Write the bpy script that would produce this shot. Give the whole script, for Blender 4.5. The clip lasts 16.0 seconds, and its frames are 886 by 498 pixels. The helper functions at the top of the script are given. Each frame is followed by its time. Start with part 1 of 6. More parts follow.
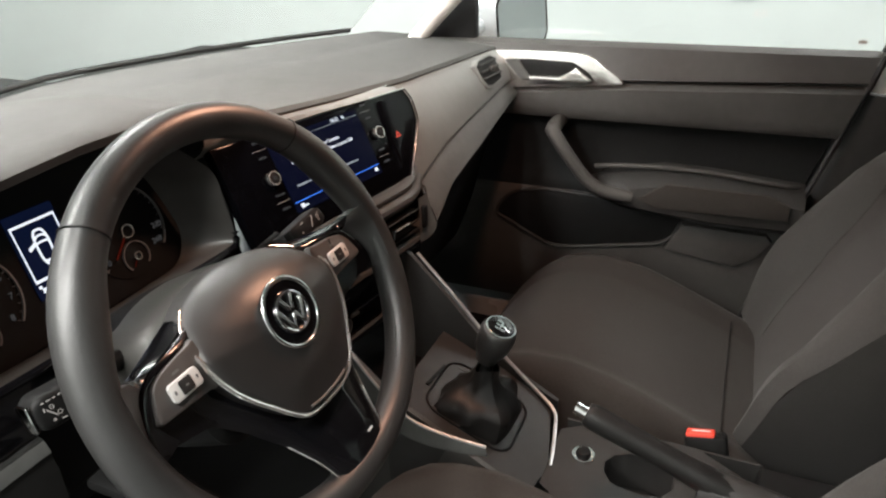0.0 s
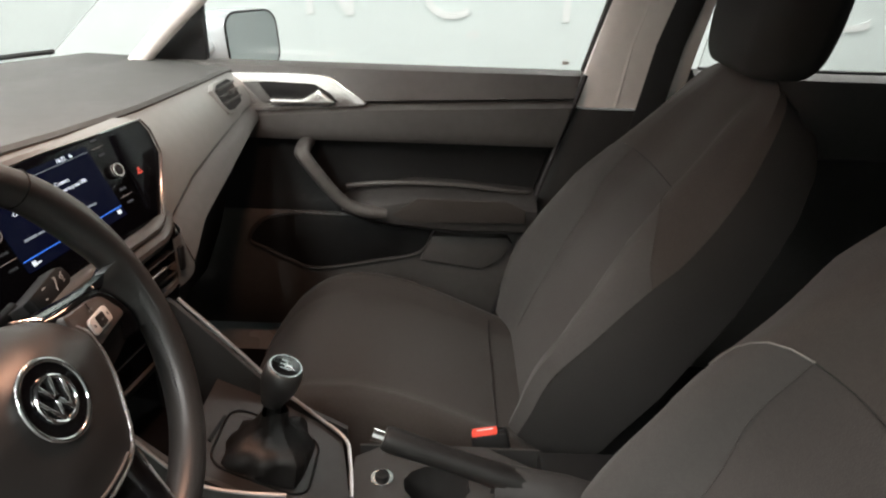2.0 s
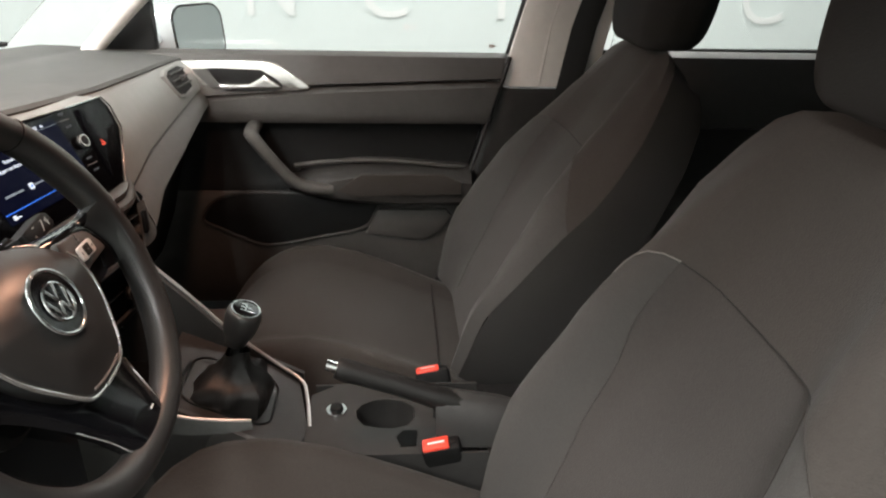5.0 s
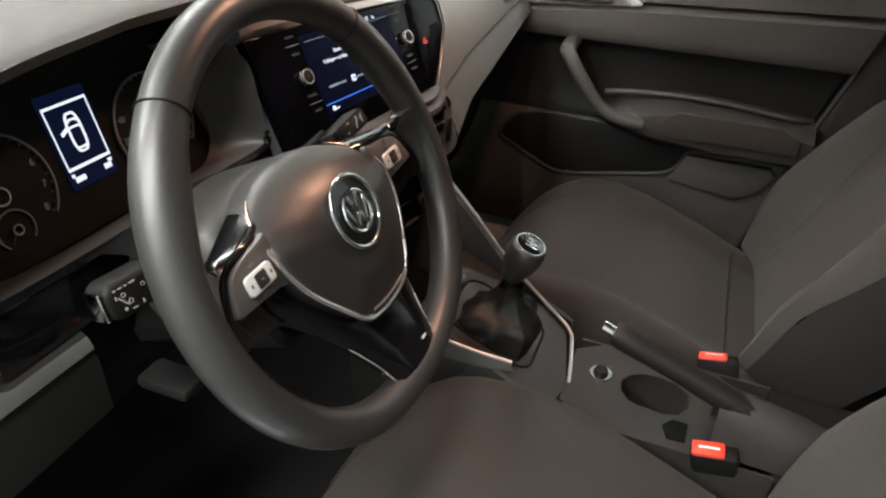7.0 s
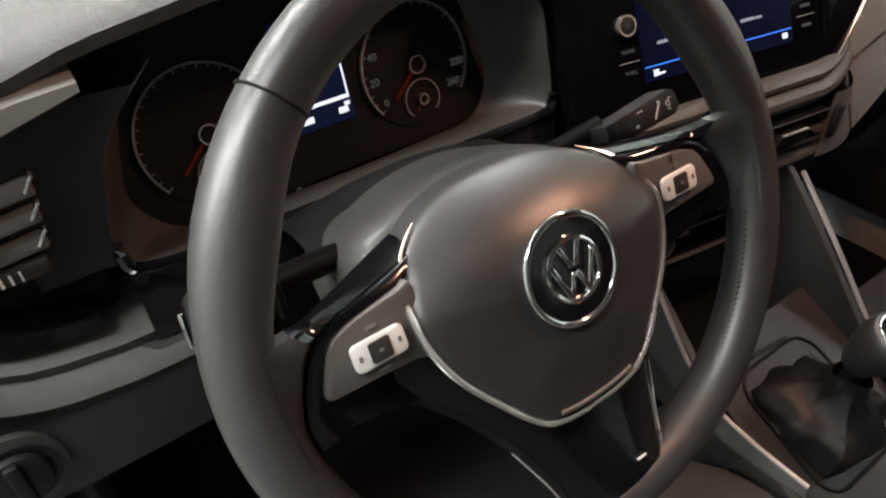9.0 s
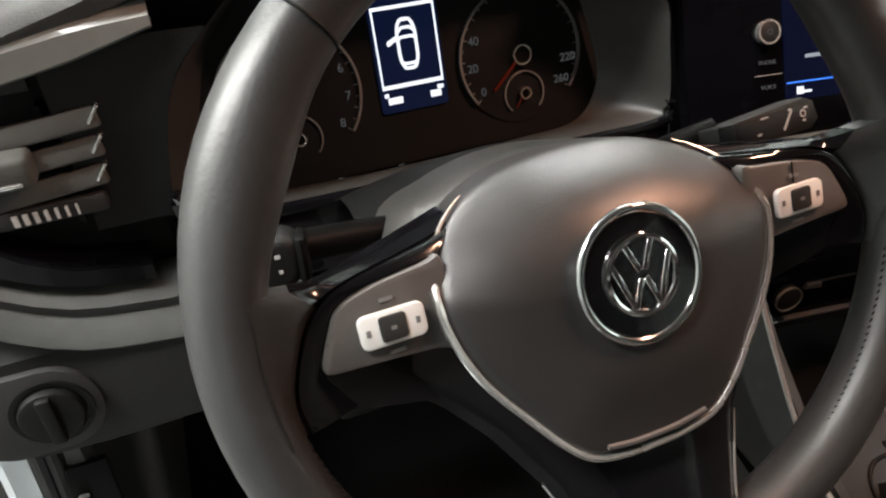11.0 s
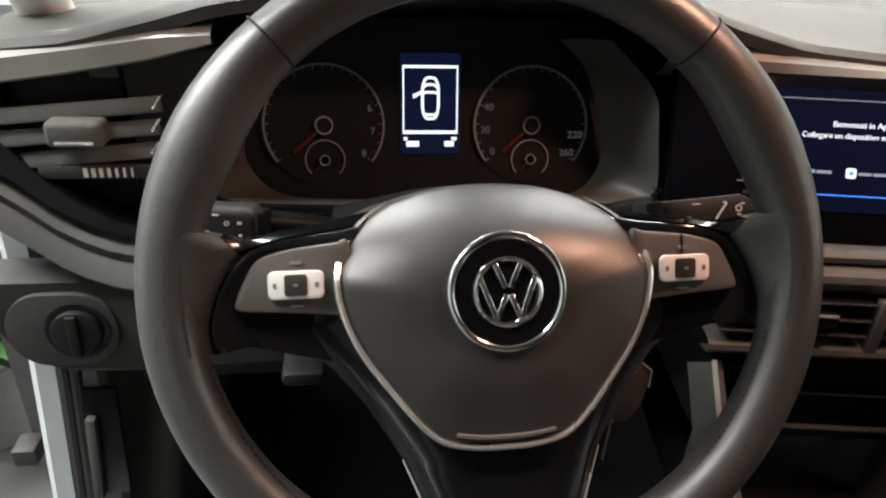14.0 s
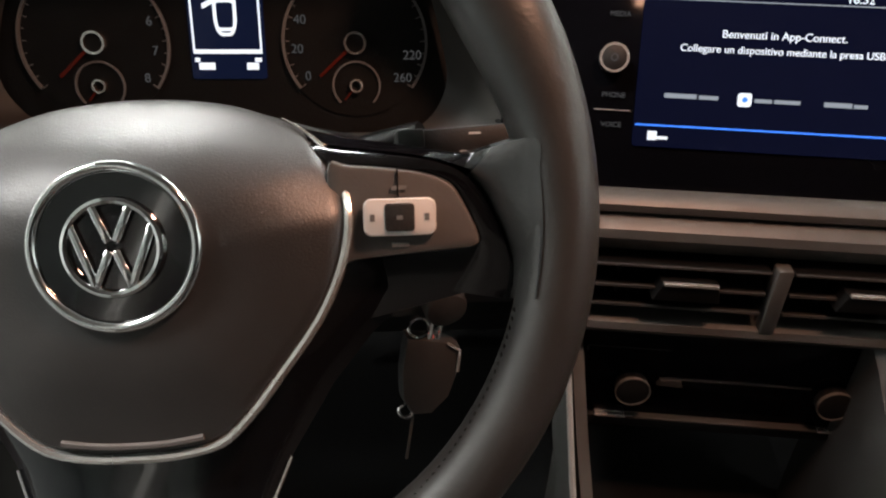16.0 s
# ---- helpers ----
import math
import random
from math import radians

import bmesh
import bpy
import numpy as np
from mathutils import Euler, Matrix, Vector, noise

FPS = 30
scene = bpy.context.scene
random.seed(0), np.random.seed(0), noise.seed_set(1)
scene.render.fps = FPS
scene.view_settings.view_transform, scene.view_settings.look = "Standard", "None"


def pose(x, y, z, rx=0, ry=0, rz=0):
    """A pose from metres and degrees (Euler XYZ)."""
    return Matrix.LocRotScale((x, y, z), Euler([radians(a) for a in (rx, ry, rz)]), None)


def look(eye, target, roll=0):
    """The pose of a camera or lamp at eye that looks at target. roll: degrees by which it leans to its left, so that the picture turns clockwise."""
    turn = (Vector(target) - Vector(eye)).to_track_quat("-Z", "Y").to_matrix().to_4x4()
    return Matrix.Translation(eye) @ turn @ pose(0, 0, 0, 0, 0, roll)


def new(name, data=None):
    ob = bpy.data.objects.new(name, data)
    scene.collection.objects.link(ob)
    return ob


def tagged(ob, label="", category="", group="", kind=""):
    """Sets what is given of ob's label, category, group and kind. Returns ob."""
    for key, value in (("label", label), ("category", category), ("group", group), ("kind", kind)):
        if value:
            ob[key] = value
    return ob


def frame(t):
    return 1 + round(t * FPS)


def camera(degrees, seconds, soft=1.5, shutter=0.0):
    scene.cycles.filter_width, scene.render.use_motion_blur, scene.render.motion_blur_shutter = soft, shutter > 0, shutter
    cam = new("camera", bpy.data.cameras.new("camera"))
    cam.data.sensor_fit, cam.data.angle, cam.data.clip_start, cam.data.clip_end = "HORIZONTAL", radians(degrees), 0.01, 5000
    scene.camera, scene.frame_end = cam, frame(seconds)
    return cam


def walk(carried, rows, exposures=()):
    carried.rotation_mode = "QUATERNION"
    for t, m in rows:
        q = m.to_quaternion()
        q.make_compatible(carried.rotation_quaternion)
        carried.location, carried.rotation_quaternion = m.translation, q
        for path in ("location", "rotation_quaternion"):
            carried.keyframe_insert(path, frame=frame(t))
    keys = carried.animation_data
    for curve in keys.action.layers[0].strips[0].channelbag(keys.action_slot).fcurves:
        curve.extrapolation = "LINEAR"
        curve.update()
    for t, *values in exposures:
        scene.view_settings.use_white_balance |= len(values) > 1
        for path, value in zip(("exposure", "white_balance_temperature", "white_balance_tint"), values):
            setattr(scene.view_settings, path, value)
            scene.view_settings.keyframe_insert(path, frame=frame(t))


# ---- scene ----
cam = camera(66.0, 16.0, soft=2.2)
PATH = [
    (0, (-0.728, -0.322, 1.196), (0.912, 0.411, 0.317), -1.9),
    (0.5, (-0.729, -0.319, 1.195), (0.951, 0.32, 0.319), -1.8),
    (1, (-0.737, -0.318, 1.197), (0.964, 0.254, 0.314), -0.1),
    (1.5, (-0.727, -0.288, 1.204), (1.045, 0.02, 0.328), 0.9),
    (2, (-0.716, -0.272, 1.207), (1.097, -0.271, 0.363), 1.9),
    (2.5, (-0.716, -0.28, 1.204), (1.095, -0.498, 0.386), 2.6),
    (3, (-0.714, -0.301, 1.191), (1.043, -0.763, 0.355), 3.8),
    (3.2, (-0.737, -0.304, 1.19), (0.994, -0.81, 0.326), 3.8),
    (5.3, (-0.859, -0.282, 1.19), (0.953, -0.317, 0.346), 1.0),
    (5.5, (-0.847, -0.277, 1.185), (0.956, -0.235, 0.321), 0.7),
    (6, (-0.821, -0.271, 1.178), (0.921, -0.003, 0.232), 1.1),
    (6.5, (-0.786, -0.249, 1.172), (0.905, 0.158, 0.185), 2.7),
    (7, (-0.755, -0.234, 1.166), (0.84, 0.35, 0.11), 2.5),
    (7.5, (-0.7, -0.222, 1.158), (0.833, 0.422, 0.047), 2.5),
    (8, (-0.655, -0.2, 1.145), (0.748, 0.632, -0.013), 1.7),
    (8.5, (-0.586, -0.199, 1.151), (0.507, 0.936, -0.081), 0.3),
    (9, (-0.534, -0.191, 1.141), (0.311, 1.1, -0.131), -3.2),
    (9.2, (-0.523, -0.192, 1.137), (0.275, 1.149, -0.114), -3.8),
    (11.3, (-0.478, -0.194, 1.07), (0.05, 1.368, -0.062), -2.9),
    (11.5, (-0.467, -0.183, 1.06), (0.058, 1.401, -0.043), -2.1),
    (12, (-0.441, -0.198, 1.061), (-0.028, 1.397, -0.072), 0.8),
    (12.5, (-0.427, -0.248, 1.079), (-0.019, 1.413, 0.043), 3.0),
    (13, (-0.425, -0.258, 1.088), (-0.051, 1.415, 0.058), 4.9),
    (13.5, (-0.419, -0.276, 1.088), (-0.14, 1.44, 0.101), 3.1),
    (14, (-0.408, -0.297, 1.09), (-0.158, 1.439, 0.129), 2.7),
    (14.5, (-0.39, -0.301, 1.086), (-0.172, 1.431, 0.108), 1.6),
    (15, (-0.345, -0.278, 1.069), (-0.141, 1.442, 0.069), 0.4),
    (15.5, (-0.274, -0.249, 1.052), (-0.115, 1.452, 0.011), -0.3),
    (16, (-0.225, -0.222, 1.037), (-0.108, 1.463, -0.033), 1.2),
]
walk(cam, [(t, look(eye, target, roll)) for t, eye, target, roll in PATH], exposures=[(0, 0.13), (2, 0.1), (3, 0.02), (5.3, 0.13), (7, 0.12), (8.5, 0.16), (11.3, 0.45), (14.5, 0.45), (16, 0.34)])

# ---- world, lamps ----
world = bpy.data.worlds.new("showroom_air")
world.use_nodes = True
world.node_tree.nodes["Background"].inputs["Color"].default_value = (0.86, 0.93, 0.95, 1)
world.node_tree.nodes["Background"].inputs["Strength"].default_value = 0.03
scene.world = world


def lamp(name, m, size, power, colour):
    data = bpy.data.lights.new(name, "AREA")
    data.shape, data.size, data.size_y = "RECTANGLE", size[0], size[1]
    data.energy, data.color = power, colour
    ob = new(name, data)
    ob.matrix_world = m
    return ob


COOL, WARM = (1.0, 0.99, 0.955), (1.0, 0.52, 0.34)
for lx, ly, power in ((-3.6, 1.0, 180), (-1.9, -0.1, 165), (-1.5, 2.4, 105), (1.6, 2.6, 80), (2.2, -1.6, 72)):
    lamp("ceiling_lamp", pose(lx, ly, 3.38), (1.6, 0.6), power, COOL)
lamp("dome_lamp", pose(0.0, -0.04, 1.325), (0.11, 0.06), 2.4, WARM)

# ---- materials ----


def mat(name, colour, rough=0.5, metal=0.0, coat=0.0, vary=0.15, scale=60.0, bump=0.0, bump_scale=700.0, sheen=0.0, spec=0.5, weave=0.0):
    m = bpy.data.materials.new(name)
    m.use_nodes = True
    nt = m.node_tree
    b = nt.nodes["Principled BSDF"]
    b.inputs["Metallic"].default_value = metal
    b.inputs["Coat Weight"].default_value = coat
    b.inputs["Coat Roughness"].default_value = 0.05
    b.inputs["Sheen Weight"].default_value = sheen
    b.inputs["Specular IOR Level"].default_value = spec
    tc = nt.nodes.new("ShaderNodeTexCoord")
    n1, n2 = nt.nodes.new("ShaderNodeTexNoise"), nt.nodes.new("ShaderNodeTexNoise")
    n1.inputs["Scale"].default_value, n1.inputs["Detail"].default_value = scale, 6
    n2.inputs["Scale"].default_value, n2.inputs["Detail"].default_value = 5.0, 3
    for n in (n1, n2):
        nt.links.new(tc.outputs["Object"], n.inputs["Vector"])
    add = nt.nodes.new("ShaderNodeMath")
    add.operation = "ADD"
    nt.links.new(n1.outputs["Fac"], add.inputs[0])
    nt.links.new(n2.outputs["Fac"], add.inputs[1])
    ramp = nt.nodes.new("ShaderNodeMapRange")
    ramp.inputs["From Min"].default_value, ramp.inputs["From Max"].default_value = 0.6, 1.4
    ramp.inputs["To Min"].default_value, ramp.inputs["To Max"].default_value = 1 - vary, 1 + vary
    nt.links.new(add.outputs[0], ramp.inputs["Value"])
    mul = nt.nodes.new("ShaderNodeVectorMath")
    mul.operation = "SCALE"
    mul.inputs[0].default_value = colour
    nt.links.new(ramp.outputs["Result"], mul.inputs["Scale"])
    nt.links.new(mul.outputs["Vector"], b.inputs["Base Color"])
    rr = nt.nodes.new("ShaderNodeMapRange")
    rr.inputs["From Min"].default_value, rr.inputs["From Max"].default_value = 0.3, 0.7
    rr.inputs["To Min"].default_value, rr.inputs["To Max"].default_value = max(rough - 0.06, 0.02), min(rough + 0.08, 1.0)
    nt.links.new(n2.outputs["Fac"], rr.inputs["Value"])
    nt.links.new(rr.outputs["Result"], b.inputs["Roughness"])
    if bump or weave:
        bp = nt.nodes.new("ShaderNodeBump")
        bp.inputs["Distance"].default_value = 0.0006
        bp.inputs["Strength"].default_value = bump or weave
        if weave:
            tex = nt.nodes.new("ShaderNodeTexVoronoi")
            tex.inputs["Scale"].default_value = 480
            out = tex.outputs["Distance"]
        else:
            tex = nt.nodes.new("ShaderNodeTexNoise")
            tex.inputs["Scale"].default_value, tex.inputs["Detail"].default_value = bump_scale, 2
            out = tex.outputs["Fac"]
        nt.links.new(tc.outputs["Object"], tex.inputs["Vector"])
        nt.links.new(out, bp.inputs["Height"])
        nt.links.new(bp.outputs["Normal"], b.inputs["Normal"])
    return m


def glow(name, colour, strength, base=(0.004, 0.004, 0.006)):
    m = bpy.data.materials.new(name)
    m.use_nodes = True
    b = m.node_tree.nodes["Principled BSDF"]
    b.inputs["Base Color"].default_value = (*base, 1)
    b.inputs["Roughness"].default_value = 0.12
    b.inputs["Specular IOR Level"].default_value = 0.06
    b.inputs["Emission Color"].default_value = (*colour, 1)
    b.inputs["Emission Strength"].default_value = strength
    return m


def glass(name, tint=(0.96, 0.985, 0.98)):
    m = bpy.data.materials.new(name)
    m.use_nodes = True
    b = m.node_tree.nodes["Principled BSDF"]
    b.inputs["Base Color"].default_value = (*tint, 1)
    b.inputs["Roughness"].default_value = 0.0
    b.inputs["IOR"].default_value = 1.45
    b.inputs["Transmission Weight"].default_value = 1.0
    return m


PAD = mat("soft_grained_plastic", (0.082, 0.082, 0.078), 0.78, bump=0.5, bump_scale=900, spec=0.25)
TOPPAD = mat("dark_grained_top_pad", (0.055, 0.055, 0.052), 0.72, bump=0.5, bump_scale=900, spec=0.3)
# lighter copy of the satin grey, with light on the left band put in
DECOR_LIT = mat("lit_satin_plastic", (0.30, 0.30, 0.285), 0.26, vary=0.08, bump=0.05, spec=0.8)
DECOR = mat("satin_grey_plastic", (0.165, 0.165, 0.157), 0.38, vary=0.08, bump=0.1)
DOORPAD = mat("dark_grained_door_skin", (0.046, 0.044, 0.041), 0.6, bump=0.5, bump_scale=900)
PODSKIN = mat("satin_button_field", (0.085, 0.078, 0.074), 0.42, bump=0.1, spec=0.6)
BLACK = mat("matt_black_plastic", (0.004, 0.004, 0.004), 0.45, spec=0.08)
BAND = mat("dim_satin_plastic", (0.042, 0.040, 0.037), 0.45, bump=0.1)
HARD = mat("dark_hard_plastic", (0.028, 0.027, 0.026), 0.55, bump=0.35, bump_scale=800, spec=0.3)
CHARCOAL = mat("charcoal_hard_plastic", (0.015, 0.0146, 0.014), 0.55, bump=0.35, bump_scale=800, spec=0.25)
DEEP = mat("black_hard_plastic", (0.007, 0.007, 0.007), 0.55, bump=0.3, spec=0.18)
GLOSS = mat("piano_black", (0.004, 0.004, 0.005), 0.12, coat=0.5, vary=0.1, spec=0.5)
DULLSILVER = mat("dull_silver_trim", (0.42, 0.41, 0.40), 0.38, metal=0.6, vary=0.06)
UNITGLASS = mat("anti_glare_black_glass", (0.0016, 0.0016, 0.0022), 0.12, vary=0.1, spec=0.06)
SILVER = mat("satin_silver", (0.74, 0.73, 0.71), 0.22, metal=0.85, vary=0.06)
PEARL = mat("pale_satin_button", (0.80, 0.79, 0.77), 0.32, metal=0.2, vary=0.04)
CHROME = mat("chrome", (0.80, 0.80, 0.80), 0.10, metal=1.0, vary=0.04)
LEATHER = mat("black_leather", (0.025, 0.0245, 0.024), 0.38, bump=0.25, bump_scale=420, spec=0.95)
GAITER = mat("soft_black_leather", (0.009, 0.0085, 0.008), 0.5, bump=0.4, bump_scale=300, spec=0.3)
AIRBAG = mat("grained_airbag_skin", (0.021, 0.0195, 0.0187), 0.40, bump=0.2, bump_scale=1200, spec=0.75)
FABRIC = mat("charcoal_seat_fabric", (0.025, 0.0208, 0.0176), 0.92, weave=0.5, sheen=0.05, vary=0.2, scale=220)
FABRIC_SIDE = mat("grey_bolster_fabric", (0.029, 0.0272, 0.025), 0.9, weave=0.4, sheen=0.05, vary=0.15, scale=220)
FABRIC_INSERT = mat("grey_insert_fabric", (0.025, 0.0218, 0.0196), 0.92, weave=0.5, sheen=0.05, vary=0.2, scale=220)
FABRIC_DARK = mat("black_side_fabric", (0.010, 0.0094, 0.0083), 0.95, weave=0.4, vary=0.15, scale=220)
STITCH = mat("pale_stitching", (0.16, 0.155, 0.145), 0.8)
BEIGE = mat("light_grey_pillar_trim", (0.74, 0.71, 0.67), 0.6, vary=0.06, bump=0.3)
CARPET = mat("black_carpet", (0.008, 0.008, 0.008), 1.0, weave=0.6, spec=0.1)
RUBBER = mat("black_rubber", (0.014, 0.014, 0.014), 0.6)
RED = mat("red_plastic", (0.72, 0.055, 0.03), 0.4, vary=0.05)
PAINT = mat("pale_silver_car_paint", (0.62, 0.66, 0.68), 0.22, metal=0.25, coat=0.8, vary=0.03)
WHITE = mat("white_print", (0.75, 0.75, 0.74), 0.5, vary=0.03)
SYMBOL = mat("dim_white_symbol", (0.34, 0.34, 0.33), 0.5, vary=0.03)
GREYPRINT = mat("grey_print", (0.16, 0.16, 0.16), 0.5, vary=0.03)
WALL = mat("pale_painted_wall", (0.80, 0.85, 0.835), 0.8, vary=0.03, scale=3)
LETTER = mat("white_wall_letter", (0.92, 0.92, 0.91), 0.6, vary=0.02)
DARKWALL = mat("grey_painted_wall", (0.48, 0.50, 0.49), 0.8, vary=0.05, scale=3)
TILE = mat("grey_showroom_tile", (0.085, 0.087, 0.085), 0.55, vary=0.06, scale=2)
GREEN = mat("plant_leaf", (0.035, 0.09, 0.03), 0.5, vary=0.3)
POT = mat("grey_pot", (0.35, 0.36, 0.36), 0.5)
ROOFLINER = mat("grey_headliner", (0.22, 0.21, 0.20), 0.95, weave=0.3)
MIRROR = mat("mirror_glass", (0.85, 0.87, 0.88), 0.03, metal=1.0, vary=0.01)
GLASS = glass("window_glass")
SCREEN = glow("screen_navy", (0.008, 0.017, 0.080), 0.13, (0.0016, 0.0016, 0.0025))
DISPLAY = glow("display_navy", (0.010, 0.020, 0.070), 0.26)
LINE_BLUE = glow("screen_blue_line", (0.05, 0.22, 1.0), 1.1)
LIT = glow("screen_white", (0.85, 0.90, 1.0), 1.0)
LIT_DIM = glow("screen_grey", (0.5, 0.55, 0.62), 0.5)
DIAL_LIT = glow("dial_print", (0.55, 0.55, 0.56), 0.08)
# needles are not lit; a weak emission is added to their red
NEEDLE = glow("needle_red", (0.5, 0.06, 0.03), 0.03, (0.06, 0.009, 0.006))
HAZARD = glow("hazard_red", (1.0, 0.16, 0.10), 0.7, (0.5, 0.02, 0.01))

# ---- building helpers ----


def thing(name, at, label, category, group="", kind=""):
    ob = new(name)
    ob.matrix_world = at if isinstance(at, Matrix) else Matrix.Translation(at)
    ob.empty_display_size = 0.02
    ob["base"] = [c for row in ob.matrix_world for c in row]
    return tagged(ob, label, category, group, kind)


def base_of(ob):
    while ob.parent:
        ob = ob.parent
    v = list(ob["base"])
    return Matrix([v[i * 4:i * 4 + 4] for i in range(4)])


def finish(name, bm, material, angle=38):
    bmesh.ops.recalc_face_normals(bm, faces=bm.faces)
    for f in bm.faces:
        f.smooth = True
    for e in bm.edges:
        if len(e.link_faces) == 2 and e.calc_face_angle(0) > radians(angle):
            e.smooth = False
    me = bpy.data.meshes.new(name)
    bm.to_mesh(me)
    bm.free()
    for m in material if isinstance(material, (list, tuple)) else (material,):
        me.materials.append(m)
    return me


def part(name, bm, material, parent, label="", local=False):
    """One mesh under a thing or a part; the bmesh is in world metres unless local."""
    if not local:
        bmesh.ops.transform(bm, matrix=base_of(parent).inverted(), verts=bm.verts)
    ob = new(name, finish(name, bm, material))
    ob.parent = parent
    return tagged(ob, label)


def solo(name, bm, material, label, category, group="", kind=""):
    ob = new(name, finish(name, bm, material))
    return tagged(ob, label, category, group, kind)


def box(x0, x1, y0, y1, z0, z1, bevel=0.0, seg=2, m=None, bm=None):
    own = bmesh.new()
    bmesh.ops.create_cube(own, size=1)
    for v in own.verts:
        v.co = Vector(((x0 + x1) / 2 + v.co.x * (x1 - x0), (y0 + y1) / 2 + v.co.y * (y1 - y0), (z0 + z1) / 2 + v.co.z * (z1 - z0)))
    if bevel:
        bmesh.ops.bevel(own, geom=own.edges[:], offset=bevel, segments=seg, affect="EDGES", profile=0.5)
    if m is not None:
        bmesh.ops.transform(own, matrix=m, verts=own.verts)
    return own if bm is None else join(bm, own)


def join(bm, other):
    me = bpy.data.meshes.new("tmp")
    other.to_mesh(me)
    other.free()
    bm.from_mesh(me)
    bpy.data.meshes.remove(me)
    return bm


def loft(rings, closed=False, caps=False, loop=False):
    """A skin over rings of points; closed: each ring closes on itself; loop: the last ring meets the first."""
    bm = bmesh.new()
    rows = [[bm.verts.new(p) for p in ring] for ring in rings]
    n = len(rows[0])
    for i in range(len(rows) - (0 if loop else 1)):
        a, b = rows[i], rows[(i + 1) % len(rows)]
        for j in range(n if closed else n - 1):
            bm.faces.new((a[j], a[(j + 1) % n], b[(j + 1) % n], b[j]))
    if caps:
        bm.faces.new(rows[0])
        bm.faces.new(rows[-1][::-1])
    return bm


def thick(bm, t):
    """Gives an open skin its thickness, away from its normals."""
    bmesh.ops.recalc_face_normals(bm, faces=bm.faces)
    bmesh.ops.solidify(bm, geom=bm.faces[:], thickness=t)
    return bm


def spline(pts, n, closed=False):
    """n points on a smooth curve through pts."""
    p = [Vector(q) for q in pts]
    k = len(p)
    out = []
    spans = k if closed else k - 1
    for s in range(n):
        u = s * spans / (n if closed else n - 1)
        i = min(int(u), spans - 1)
        f = u - i
        g = (lambda j: p[j % k]) if closed else (lambda j: p[min(max(j, 0), k - 1)])
        a, b, c, d = g(i - 1), g(i), g(i + 1), g(i + 2)
        out.append(0.5 * (2 * b + (c - a) * f + (2 * a - 5 * b + 4 * c - d) * f * f + (3 * b - a - 3 * c + d) * f ** 3))
    return out


def tube(pts, r, seg=10, closed=False, flat=1.0, side=Vector((0, 0, 1))):
    """A round bar along pts; r may vary along it."""
    p = [Vector(q) for q in pts]
    rings = []
    for i, q in enumerate(p):
        a = p[i - 1] if i or closed else q
        b = p[(i + 1) % len(p)] if i < len(p) - 1 or closed else q
        t = (b - a).normalized()
        s = t.cross(side)
        s = s.normalized() if s.length > 1e-4 else t.orthogonal().normalized()
        w = s.cross(t)
        rad = r[i] if isinstance(r, (list, tuple)) else r
        rings.append([q + rad * (math.cos(k) * s + flat * math.sin(k) * w) for k in np.linspace(0, 2 * math.pi, seg, endpoint=False)])
    return loft(rings, closed=True, caps=not closed, loop=closed)


def slab(outline, z0, z1, m=None, bevel=0.0, seg=2):
    """A plate from a flat outline (x, y), between two heights."""
    bm = bmesh.new()
    low = [bm.verts.new((x, y, z0)) for x, y in outline]
    f = bm.faces.new(low)
    top = bmesh.ops.extrude_face_region(bm, geom=[f])
    up = [v for v in top["geom"] if isinstance(v, bmesh.types.BMVert)]
    for v in up:
        v.co.z = z1
    bmesh.ops.recalc_face_normals(bm, faces=bm.faces)
    if bevel:
        rim = [e for e in bm.edges if all(v in up for v in e.verts)]
        bmesh.ops.bevel(bm, geom=rim, offset=bevel, segments=seg, affect="EDGES", profile=0.5)
    if m is not None:
        bmesh.ops.transform(bm, matrix=m, verts=bm.verts)
    return bm


def rounded(w, h, r, n=5, cx=0.0, cy=0.0):
    out = []
    for sx, sy, a in ((1, 1, 0), (-1, 1, 90), (-1, -1, 180), (1, -1, 270)):
        for k in range(n + 1):
            t = radians(a + 90 * k / n)
            out.append((cx + sx * (w / 2 - r) + r * math.cos(t), cy + sy * (h / 2 - r) + r * math.sin(t)))
    return out


def ring(r0, r1, z0, z1, m=None, n=40, a0=0.0, a1=360.0, cx=0.0, cy=0.0):
    full = a1 - a0 >= 359.9
    rows = []
    for k in range(n if full else n + 1):
        t = radians(a0 + (a1 - a0) * k / n)
        c, s = math.cos(t), math.sin(t)
        rows.append([Vector((cx + r * c, cy + r * s, z)) for r, z in ((r0, z0), (r1, z0), (r1, z1), (r0, z1))])
    bm = loft(rows, closed=True, loop=full, caps=not full)
    if m is not None:
        bmesh.ops.transform(bm, matrix=m, verts=bm.verts)
    return bm


def disc(r, z0, z1, m=None, n=32, bevel=0.0, cx=0.0, cy=0.0):
    pts = [(cx + r * math.cos(2 * math.pi * k / n), cy + r * math.sin(2 * math.pi * k / n)) for k in range(n)]
    return slab(pts, z0, z1, m, bevel)


